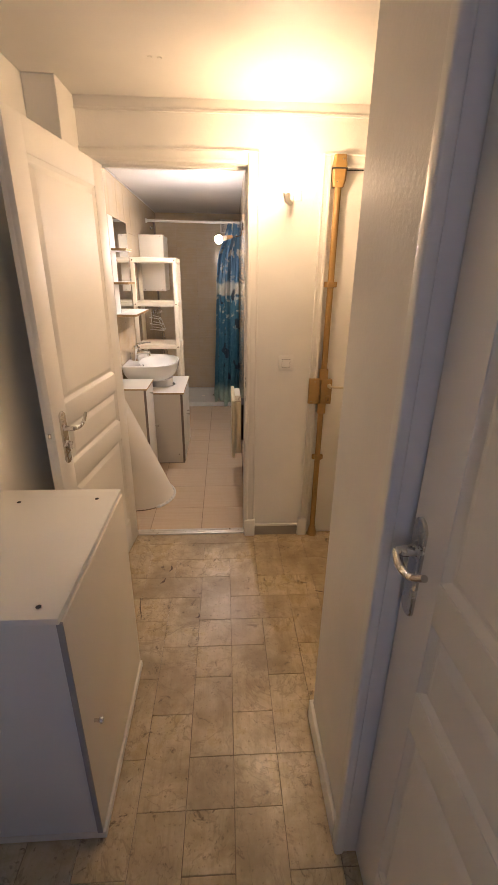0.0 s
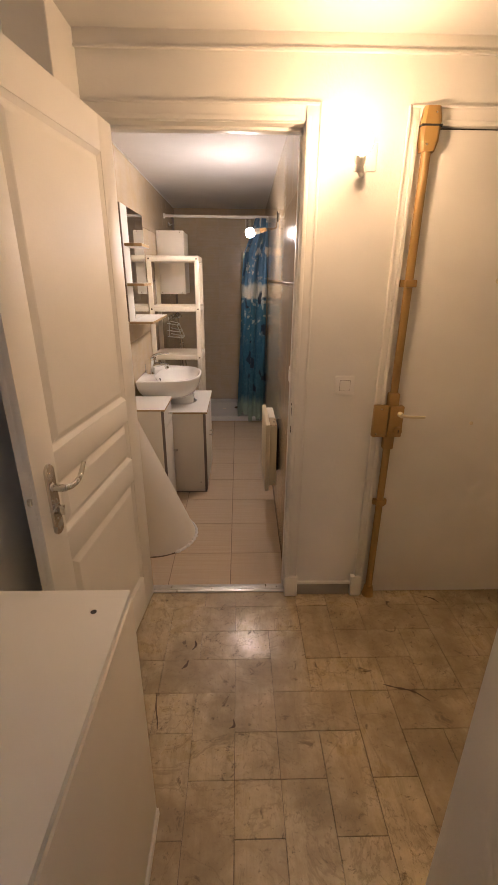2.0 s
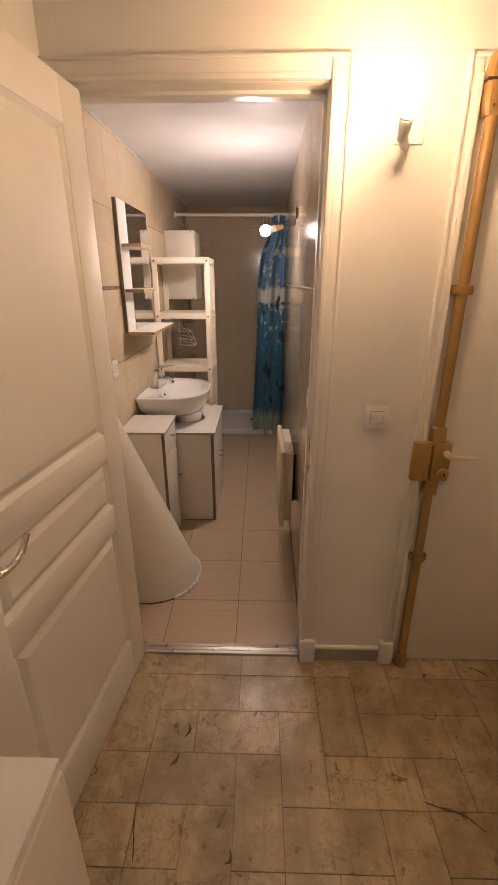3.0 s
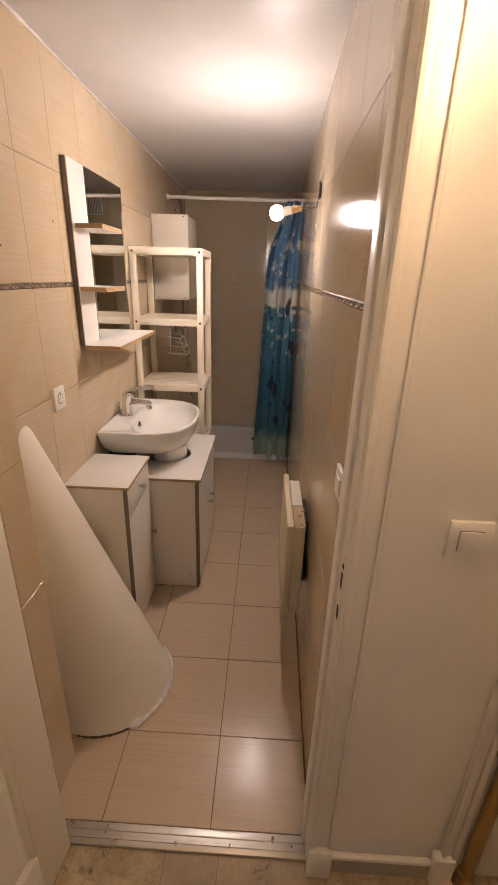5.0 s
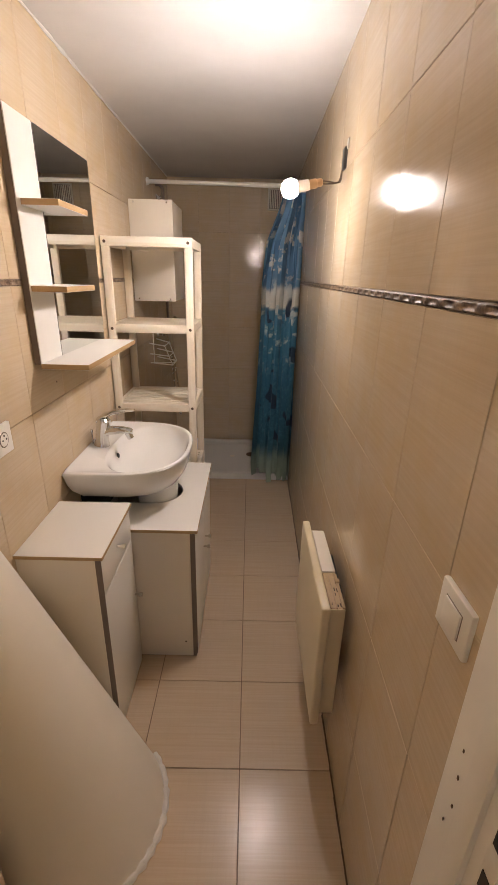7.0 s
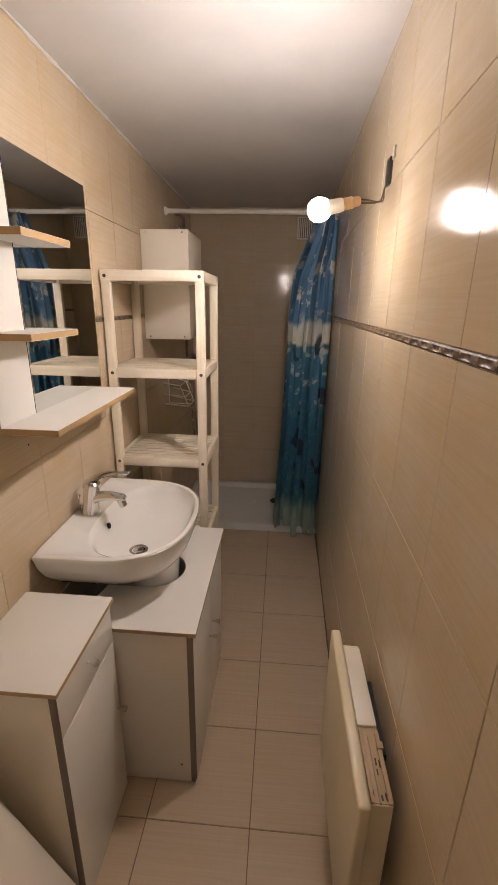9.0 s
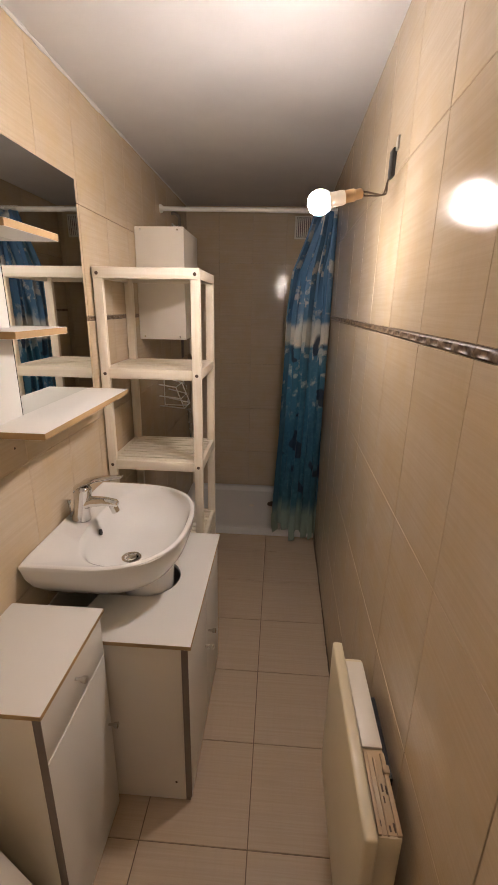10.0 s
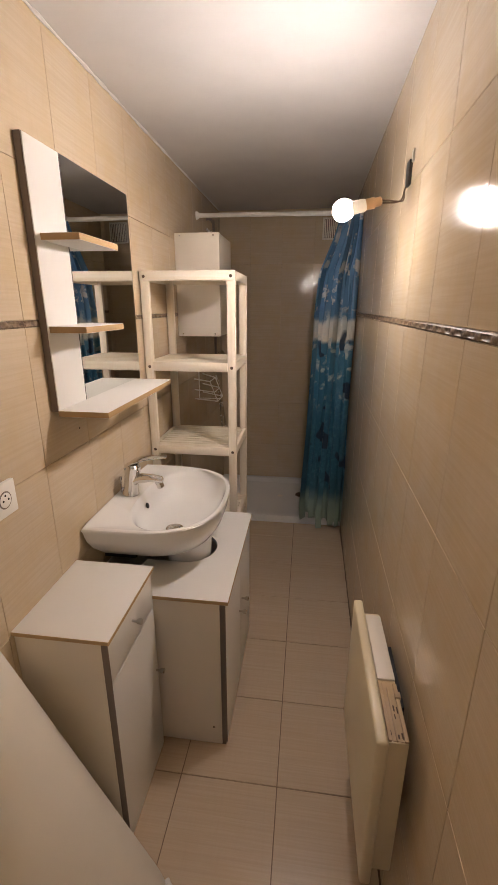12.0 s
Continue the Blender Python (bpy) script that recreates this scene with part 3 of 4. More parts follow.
# side door in the partition, closed
bm = bmesh.new()
bx(HX1 - 0.014, HX1 + 0.012, SDY1 - 0.008, SDY1 + 0.028, 0, 2.076, 0.007, bm, 3)
bx(HX1 - 0.010, HX1, SDY0 - 0.047, SDY0 - 0.0205, 0, 2.076, 0.004, bm)
bx(HX1 - 0.010, HX1, SDY0 - 0.02, SDY1, 2.051, 2.076, 0.004, bm)
solo("trim_side_casing", bm, GLOSS, "cream painted casing of the side door", "door frame", "structure")
bm = bmesh.new()
bx(HX1 - 0.004, HX1 + 0.11, SDY1, SDY1 + 0.0155, 0, 2.05, 0.002, bm)
bx(HX1 - 0.006, HX1 + 0.11, SDY0 - 0.035, SDY0 - 0.0195, 0, 2.05, 0.002, bm)
solo("trim_side_jamb", bm, DOOR, "white painted lining of the side door", "door frame", "structure")
side = thing("door_3", (HX1 + 0.088, SDY0, 0.010), "white moulded panel door, closed, beside the partition", "door", "", 90, True)
side["kind"] = "structure"
SW = SDY1 - SDY0 - 0.004
sleaf = panel_leaf(side, SW, 2.03, 0.040, PANELS, 0.122)
lever_set(sleaf, SW - 0.036, 0.040, 1.068, 1, -1, False)

# unseen window added behind, as a source for the cool light
window = thing("window_1", (0.16, HY0, 0.9), "added unseen window with a white frame", "window")
window["kind"] = "structure"
bm = bmesh.new()
for q in ((0.0, 0.03, 0.9, 2.0), (0.29, 0.32, 0.9, 2.0), (0.03, 0.29, 0.9, 0.93), (0.03, 0.29, 1.97, 2.0)):
    bx(q[0], q[1], HY0 - 0.08, HY0 - 0.04, q[2], q[3], 0.003, bm)
part("window_frame", bm, GLOSS, window)
pane = part("pane", bx(0.03, 0.29, HY0 - 0.064, HY0 - 0.058, 0.93, 1.97), GLASS, window, smooth=False)
pane.visible_shadow = False


# ---------- hall things ----------
def low_cabinet():
    x0, x1, y0, y1, top = -0.755, -0.352, 0.745, 1.345, 0.848
    c = thing("cabinet", (x0, y0, 0), "low white laminate cabinet with chipped edges in the hall", "cabinet")
    part("top", bx(x0, x1 + 0.002, y0 - 0.012, y1 + 0.004, top - 0.018, top, 0.0015), LAM, c)
    part("side_panel", bx(x0, x1 - 0.009, y0, y0 + 0.016, 0.03, top - 0.0185, 0.001), LAM, c)
    part("side_panel", bx(x0, x1 - 0.009, y1 - 0.016, y1, 0.03, top - 0.0185, 0.001), LAM, c)
    part("back_panel", bx(x0, x0 + 0.006, y0 + 0.016, y1 - 0.016, 0.03, top - 0.0185), LAM, c)
    part("edge_strip", bx(x1 - 0.008, x1 + 0.0065, y0 - 0.006, y0 - 0.001, 0.034, top - 0.0195, 0.0008), EDGE_COOL, c, "grey edge strip")
    d = part("door", bx(x1 - 0.008, x1 + 0.007, y0 - 0.0008, y1 - 0.002, 0.034, top - 0.0195, 0.0015), LAM_OLD, c)
    part("knob", lathe((x1 + 0.007, 0.812, 0.41), (1, 0, 0), [(0.005, 0), (0.005, 0.012), (0.010, 0.018), (0.009, 0.024)], 14), STEEL, d, "small steel knob")
    part("plinth", bx(x0, x1 + 0.014, y0 - 0.002, y1, 0.0, 0.030, 0.003), LAM_OLD, c)
    for x, y in ((-0.407, 0.772), (-0.413, 1.278), (-0.664, 1.262), (-0.664, 0.772)):
        part("dowel_hole", lathe((x, y, top - 0.0005), (0, 0, 1), [(0.0065, 0), (0.0065, 0.0012)], 14), BLACK, c, "dark open dowel hole")


low_cabinet()


def wall_bulb():
    c = thing("wall_lamp", (0.350, DY, 1.92), "bare lit bulb in a white bracket on the hall wall", "lamp")
    part("wall_plate", bx(0.324, 0.405, DY - 0.010, DY, 1.896, 1.984, 0.004), PLASTIC, c)
    mid = Vector(HALL_BULB)
    base = mid - HALL_AXIS * 0.046
    foot = base - HALL_AXIS * 0.070
    bm = tube(spline([(0.356, DY - 0.006, 1.910), (0.346, DY - 0.040, 1.884), foot + HALL_AXIS * 0.012], 4), 0.012, 12)
    lathe(foot, HALL_AXIS, [(0.010, 0), (0.0135, 0.004), (0.0135, 0.030), (0.0165, 0.034), (0.0165, 0.072)], 20, bm)
    part("holder", bm, PLASTIC, c)
    part("bulb_collar", lathe(base, HALL_AXIS, [(0.014, 0.0), (0.016, 0.006), (0.0185, 0.0125)], 24), PLASTIC, c)
    bm = lathe(base, HALL_AXIS, [(0.0186, 0.0127), (0.0236, 0.0217), (0.026, 0.028), (0.0300, 0.046), (0.0285, 0.060), (0.021, 0.074), (0.008, 0.081)], 24)
    part("bulb", bm, GLOW_HALL, c, "lit warm white bulb")


wall_bulb()


def rocker_switch(name, m, w, h, label):
    """Square plate and rocker in local x, z; face to -y."""
    e = new(name)
    e.matrix_basis = m
    ORIGIN[e] = Vector((0, 0, 0))
    tagged(e, label, "light switch")
    part("plate", bx(-w / 2, w / 2, -0.010, 0, -h / 2, h / 2, 0.003), PLASTIC, e)
    part("rocker", bx(-w * 0.26, w * 0.26, -0.0135, -0.0095, -h * 0.26, h * 0.26, 0.0015), PLASTIC, e)
    # Dark plate paints the shade line round the rocker.
    part("rocker_gap_shade", bx(-w * 0.275, w * 0.275, -0.0105, -0.0098, -h * 0.275, h * 0.275), EDGE, e, "thin dark plate for the shade round the rocker", smooth=False)


rocker_switch("light_switch", pose(0.362, DY, 1.107), 0.082, 0.082, "square white rocker switch on the hall wall")

# scrape marks on the wall beside the entrance
bm = bmesh.new()
for k in range(7):
    z = 1.18 + k * 0.045 + random.uniform(-0.012, 0.012)
    x = 0.530 + random.uniform(-0.015, 0.012)
    lathe((x, DY - 0.0135, z), (0, -1, 0), [(random.uniform(0.003, 0.007), 0), (0.002, 0.003)], 8, bm)
solo("paint_blobs", bm, GLOSS, "small lumps of cream paint on the casing", "paint", "structure")
bm = bmesh.new()
for pts, w in (([(0.490, 1.775), (0.545, 1.757), (0.600, 1.742), (0.650, 1.700)], 0.010), ([(0.86, 2.285), (0.90, 2.265), (0.925, 2.235)], 0.010), ([(-0.293, 2.012), (-0.286, 1.985), (-0.300, 1.960)], 0.010),
               ([(-0.312, 1.905), (-0.318, 1.880), (-0.335, 1.862)], 0.013), ([(-0.420, 1.750), (-0.412, 1.690), (-0.398, 1.640), (-0.392, 1.600)], 0.005), ([(-0.116, 1.640), (-0.112, 1.615), (-0.130, 1.605)], 0.008)):
    n = len(pts)
    tube(spline([(x, y, 0.0) for x, y in pts], 4), w, 6, bm, [w * 0.55 * (0.15 + 0.75 * math.sin(math.pi * (k + 0.4) / (4 * (n - 1) + 1)) * (0.3 + 1.3 * random.random())) for k in range(4 * (n - 1) + 1)])
for v in bm.verts:
    v.co.z *= 0.07
solo("floor_crack", bm, RUST, "dark cracks and scrapes in the marble", "floor damage", "structure")

# ---------- bathroom things ----------
def plaster_cone():
    """White plastered oblique cone rising from the floor into the tiled wall."""
    c = thing("plaster_cone", (-0.62, 2.88, 0), "large white plastered cone boxing against the tiled wall", "pipe boxing")
    base, apex, r, n = Vector((-0.611, 2.872, 0)), Vector((-1.042, 2.929, 1.602)), 0.241, 64
    bm = bmesh.new()
    rings = []
    for k in range(25):
        t = 0.86 * k / 24
        ctr = base.lerp(apex, t)
        rr = r * (1 - t)
        rings.append([(ctr.x + rr * math.cos(a * math.tau / n), ctr.y + rr * math.sin(a * math.tau / n), ctr.z) for a in range(n)])
    loft(bm, rings)
    geom = bm.verts[:] + bm.edges[:] + bm.faces[:]
    bmesh.ops.bisect_plane(bm, geom=geom, plane_co=(BX0 - 0.03, 0, 0), plane_no=(-1, 0, 0), clear_outer=True)
    part("cone", bm, CONE, c)
    bm = bmesh.new()
    pts = [(base.x + (r + 0.003) * math.cos(a), base.y + (r + 0.003) * math.sin(a), 0.003) for a in np.linspace(-0.95, 0.75, 40)]
    tube(pts, 0.012, 8, bm, [0.006 + 0.009 * abs(math.sin(i * 0.9)) * (0.5 + 0.5 * random.random()) for i in range(40)])
    part("caulk_bead", bm, CAULK, c, "uneven white caulk along the foot")
    bm = bmesh.new()
    pts = [(base.x + (r + 0.001) * math.cos(a), base.y + (r + 0.001) * math.sin(a), 0.001) for a in np.linspace(-1.75, -0.98, 24)]
    tube(pts, 0.004, 6, bm, [0.002 + 0.004 * random.random() for _ in range(24)])
    part("open_joint", bm, RUST, c, "dark open joint at the foot")


plaster_cone()


def knob(parent, x, y, z):
    part("knob", lathe((x, y, z), (1, 0, 0), [(0.004, 0), (0.004, 0.012), (0.008, 0.018), (0.009, 0.028), (0.007, 0.030)], 14), STEEL, parent, "small steel knob")


def column_unit():
    x0, x1, y0, y1, top = BX0 + 0.001, -0.566, 3.112, 3.425, 0.760
    c = thing("base_cabinet", (x0, y0, 0), "narrow white laminate cabinet with drawer beside the washbasin", "cabinet")
    part("top", bx(x0, x1 + 0.008, y0 - 0.008, y1 + 0.006, top - 0.012, top, 0.0015), LAM, c)
    part("top_edge", bx(x1 + 0.0075, x1 + 0.0085, y0 - 0.008, y1 + 0.006, top - 0.0115, top - 0.001), RAW, c, "worn bare edge", smooth=False)
    part("top_edge", bx(x0, x1 + 0.008, y0 - 0.0088, y0 - 0.0078, top - 0.0115, top - 0.001), RAW, c, "worn bare edge", smooth=False)
    part("side_panel", bx(x0, x1 - 0.018, y0, y0 + 0.015, 0.0, top - 0.0125, 0.001), LAM_OLD, c)
    part("side_panel", bx(x0, x1 - 0.018, y1 - 0.015, y1, 0.0, top - 0.0125, 0.001), LAM_OLD, c)
    part("bottom", bx(x0, x1 - 0.018, y0 + 0.015, y1 - 0.015, 0.04, 0.055), LAM_OLD, c)
    part("edge_strip", bx(x1 - 0.0178, x1, y0, y0 + 0.003, 0.005, top - 0.014, 0.0005), EDGE, c, "grey-brown edge strip")
    d = part("drawer_front", bx(x1 - 0.016, x1, y0 + 0.0035, y1 - 0.002, 0.612, top - 0.015, 0.0015), LAM, c)
    knob(d, x1, 3.262, 0.690)
    d = part("door", bx(x1 - 0.016, x1, y0 + 0.0035, y1 - 0.002, 0.008, 0.606, 0.0015), LAM, c)
    knob(d, x1, 3.405, 0.365)
    # Black strip behind the fronts paints the shade of the slit.
    part("front_gap_shade", bx(x1 - 0.0178, x1 - 0.0162, y0 + 0.004, y1 - 0.003, 0.60, 0.618), BLACK, c, "black strip for the shade under the drawer", smooth=False)


column_unit()


def vanity_unit():
    x0, x1, y0, y1, top = BX0 + 0.001, -0.330, 3.445, 4.062, 0.640
    hx, hy, hr = -0.530, 3.752, 0.110
    c = thing("vanity_cabinet", (x0, y0, 0), "white laminate cabinet under the washbasin with cut-out top", "cabinet")
    # top board with a round cut-out, open to the wall
    bm = bmesh.new()
    outline, n = [], 28
    hole = [(hx + hr * math.cos(a), hy + hr * math.sin(a)) for a in np.linspace(-math.pi / 2, math.pi / 2, n)]
    poly = [(x0, y0 - 0.006), (x1 + 0.010, y0 - 0.006), (x1 + 0.010, y1 + 0.006), (x0, y1 + 0.006), (x0, hy + hr)] + hole[::-1] + [(-0.665, hy - hr), (-0.680, 3.575), (x0, 3.570)]
    low = [bm.verts.new((x, y, top - 0.014)) for x, y in poly]
    face = bm.faces.new(low)
    up = bmesh.ops.extrude_face_region(bm, geom=[face])
    bmesh.ops.translate(bm, vec=(0, 0, 0.014), verts=[v for v in up["geom"] if isinstance(v, bmesh.types.BMVert)])
    bmesh.ops.triangulate(bm, faces=[f for f in bm.faces if len(f.verts) > 4])
    part("top", bm, LAM, c, smooth=False)
    part("top_edge", bx(x0, x1 + 0.010, y0 - 0.0068, y0 - 0.0058, top - 0.013, top - 0.001), RAW, c, "worn bare edge", smooth=False)
    part("top_edge", bx(x1 + 0.0095, x1 + 0.0105, y0 - 0.006, y1 + 0.006, top - 0.013, top - 0.001), RAW, c, "worn bare edge", smooth=False)
    part("side_panel", bx(x0, x1 - 0.020, y0, y0 + 0.015, 0.006, top - 0.0145, 0.001), LAM_OLD, c)
    part("side_panel", bx(x0, x1 - 0.020, y1 - 0.015, y1, 0.02, top - 0.0145, 0.001), LAM_OLD, c)
    part("bottom", bx(x0, x1 - 0.019, y0 + 0.015, y1 - 0.015, 0.05, 0.065), LAM_OLD, c)
    part("back_panel", bx(x0, x0 + 0.005, y0 + 0.015, y1 - 0.015, 0.02, top - 0.015), LAM_OLD, c)
    part("edge_strip", bx(x1 - 0.0195, x1, y0 + 0.0005, y0 + 0.004, 0.02, top - 0.016, 0.0005), EDGE, c, "grey-brown edge strip")
    part("foot", bx(x0 + 0.02, x1 - 0.006, y0 + 0.004, y0 + 0.02, 0, 0.02, 0.001), EDGE, c)
    part("foot", bx(x0 + 0.02, x1 - 0.006, y1 - 0.02, y1 - 0.004, 0, 0.02, 0.001), EDGE, c)
    mid = (y0 + y1) / 2 + 0.015
    d = part("door", bx(x1 - 0.017, x1, y0 + 0.0045, mid - 0.003, 0.022, top - 0.016, 0.0015), LAM, c)
    knob(d, x1, mid - 0.035, 0.365)
    d = part("door", bx(x1 - 0.017, x1, mid + 0.003, y1 - 0.001, 0.022, top - 0.016, 0.0015), LAM, c)
    knob(d, x1, mid + 0.035, 0.375)
    # Shade between the two doors, painted as a black strip.
    part("front_gap_shade", bx(x1 - 0.0195, x1 - 0.0175, mid - 0.012, mid + 0.012, 0.024, top - 0.018), BLACK, c, "black strip for the shade between the doors", smooth=False)
    part("screw", lathe((x1 - 0.05, y0, 0.085), (0, -1, 0), [(0.004, 0), (0.003, 0.0015)], 10), RUST, c)


vanity_unit()


def washbasin():
    cx, cy, top = -0.60, 3.775, 0.852
    ya, yb, xw, xs, xf = 3.470, 4.084, BX0 + 0.001, -0.680, -0.380
    c = thing("washbasin", (BX0, cy, 0.7), "white ceramic washbasin fixed to the tiled wall", "washbasin")
    n = 72

    def inside(x, y):
        if x < xw or y < ya or y > yb:
            return False
        if x <= xs:
            return True
        return ((x - xs) / (xf - xs)) ** 2.6 + abs((y - cy) / (0.5 * (yb - ya))) ** 2.6 <= 1

    def outline(a):
        lo, hi = 0.0, 0.6
        for _ in range(30):
            m = (lo + hi) / 2
            if inside(cx + m * math.cos(a), cy + m * math.sin(a)):
                lo = m
            else:
                hi = m
        return lo
    angles = [k * math.tau / n for k in range(n)]
    rad = [outline(a) for a in angles]
    back = BX0 + 0.001

    def ring(s, z, grow=0.0):
        return [(max(back, cx + (r * s + grow) * math.cos(a)), cy + (r * s + grow) * math.sin(a), z) for a, r in zip(angles, rad)]

    def bowl(s, z):
        bx_, by_ = 0.160, 0.270
        p = 2 / (2.0 + 0.7 * s)
        return [(-0.556 + bx_ * s * math.copysign(abs(math.cos(a)) ** p, math.cos(a)), cy + by_ * s * math.copysign(abs(math.sin(a)) ** p, math.sin(a)), z) for a in angles]
    bm = bmesh.new()
    rings = [ring(0.42, 0.690), ring(0.62, 0.700), ring(0.80, 0.728), ring(0.91, 0.765), ring(0.965, 0.800), ring(0.99, 0.835), ring(1.0, 0.843), ring(0.995, 0.849), ring(0.98, top), ring(0.955, top + 0.0005), ring(0.93, top - 0.003)]
    rings += [bowl(1.02, 0.846), bowl(0.97, 0.838), bowl(0.93, 0.820), bowl(0.84, 0.780), bowl(0.66, 0.748), bowl(0.40, 0.733), bowl(0.12, 0.728)]
    loft(bm, rings)
    part("basin", bm, CERAMIC, c)
    bm = lathe((-0.580, cy - 0.05, 0.7305), (0, 0, 1), [(0.034, 0), (0.033, 0.003), (0.024, 0.0035), (0.022, 0.0)], 24)
    dr = part("drain", bm, CHROME, c, "chrome drain ring")
    part("plug", lathe((-0.580, cy - 0.05, 0.7310), (0, 0, 1), [(0.019, 0), (0.017, 0.004), (0.004, 0.006)], 18), STEEL, dr)
    part("overflow", lathe((-0.693, cy - 0.025, 0.808), (1, 0, 0.3), [(0.011, 0), (0.011, 0.003)], 14), BLACK, c, "dark overflow hole")
    # trap cover standing in the cut-out
    part("trap_cover", lathe((-0.528, 3.735, 0.600), (0, 0, 1), [(0.078, 0), (0.086, 0.02), (0.089, 0.06), (0.092, 0.105)], 36), CERAMIC, c, "rounded white ceramic trap cover")
    # Black block stands for the shade between basin and cabinet.
    part("basin_shade_block", bx(BX0, -0.70, 3.62, 3.93, 0.655, 0.70), BLACK, c, "black block for the shade under the basin", smooth=False)


washbasin()


def mixer_tap():
    x, y, z = -0.762, 3.765, 0.851
    c = thing("mixer_tap", (x, y, z), "chrome single-lever mixer tap on the washbasin", "tap")
    part("body", lathe((x, y, z), (0.14, 0, 1), [(0.033, 0), (0.031, 0.008), (0.0275, 0.022), (0.0275, 0.075), (0.031, 0.100), (0.030, 0.116), (0.022, 0.124)], 28), CHROME, c)

    def flat_arm(line, widths, thick):
        bm = bmesh.new()
        return loft(bm, [[(px + th * 0.25 * math.sin(a), py + w * math.cos(a), pz + th * math.sin(a)) for a in np.linspace(0, math.tau, 17)[:-1]] for (px, py, pz), w, th in zip(line, widths, thick)])
    part("spout", flat_arm([(x + 0.006, y, z + 0.048), (x + 0.045, y - 0.003, z + 0.066), (x + 0.090, y - 0.008, z + 0.072), (x + 0.128, y - 0.012, z + 0.070), (x + 0.138, y - 0.013, z + 0.066)], (0.024, 0.021, 0.019, 0.018, 0.014), (0.027, 0.020, 0.015, 0.012, 0.008)), CHROME, c)
    part("aerator", lathe((x + 0.118, y - 0.011, z + 0.066), (0.38, 0, -1), [(0.0140, 0), (0.0140, 0.030), (0.011, 0.033)], 18), CHROME, c)
    part("lever", flat_arm([(x - 0.006, y, z + 0.112), (x + 0.02, y + 0.003, z + 0.130), (x + 0.060, y + 0.012, z + 0.143), (x + 0.105, y + 0.022, z + 0.148), (x + 0.142, y + 0.030, z + 0.148)], (0.027, 0.026, 0.021, 0.017, 0.013), (0.014, 0.014, 0.010, 0.007, 0.005)), CHROME, c)
    part("pull_rod", lathe((x - 0.040, y + 0.004, z), (0, 0, 1), [(0.003, 0), (0.003, 0.05), (0.007, 0.056), (0.006, 0.066)], 10), CHROME, c)


mixer_tap()


def mirror_shelf():
    y0, y1, z0, z1, xf = 3.412, 4.035, 1.262, 1.950, BX0 + 0.024
    ym = 3.572
    c = thing("mirror_panel", (BX0, y0, z0), "white bathroom mirror panel with small shelves", "mirror")
    part("backboard", bx(BX0 + 0.001, xf - 0.003, y0, y1, z0, z1, 0.0008), EDGE, c, "board with dark edge")
    part("white_panel", bx(xf - 0.003, xf, y0 + 0.001, ym, z0, z1 - 0.001, 0.0006), LAM, c, "white laminate panel")
    part("joint", bx(xf - 0.0028, xf + 0.0004, ym - 0.0015, ym + 0.0015, z0, z1 - 0.001), BLACK, c, "dark joint beside the glass", smooth=False)
    part("mirror", bx(xf - 0.0028, xf - 0.0002, ym + 0.001, y1 - 0.001, z0, z1 - 0.001), MIRROR, c, "mirror glass", smooth=False)

    def board(ya, yb, xo, z, t):
        s = part("shelf", bx(xf - 0.002, xo, ya, yb, z - t, z, 0.0008), LAM, c)
        part("edge", bx(xo - 0.0005, xo + 0.0006, ya, yb, z - t + 0.001, z - 0.001), RAW, s, "bare wood-coloured edge", smooth=False)
        part("edge", bx(xf - 0.002, xo, ya - 0.0007, ya + 0.0004, z - t + 0.001, z - 0.001), RAW, s, "bare wood-coloured edge", smooth=False)
    board(y0, 3.992, -0.648, z0 + 0.003, 0.018)
    board(3.436, 3.668, -0.690, 1.731, 0.018)
    board(3.420, 3.662, -0.690, 1.498, 0.018)


mirror_shelf()

# socket on the tiled wall
sock = thing("wall_socket", (BX0, 3.158, 1.103), "white square wall socket on beige tiles", "socket")
part("plate", bx(BX0 - 0.001, BX0 + 0.011, 3.118, 3.200, 1.060, 1.146, 0.003), PLASTIC, sock)
part("recess", lathe((BX0 + 0.0105, 3.159, 1.103), (1, 0, 0), [(0.023, 0), (0.021, 0.0012), (0.020, 0.0014)], 24), EDGE, sock, "round socket well")
part("well", lathe((BX0 + 0.0118, 3.159, 1.103), (1, 0, 0), [(0.019, 0), (0.017, 0.001)], 24), PLASTIC, sock)
for dy, dz in ((-0.009, 0), (0.009, 0), (0, 0.012)):
    part("pin_hole", lathe((BX0 + 0.0127, 3.159 + dy, 1.103 + dz), (1, 0, 0), [(0.003, 0), (0.003, 0.0006)], 10), BLACK, sock)

rocker_switch("light_switch", pose(0.160, 2.530, 1.104, 0, 0, -89.1), 0.084, 0.078, "tilted white rocker switch on beige tiles")


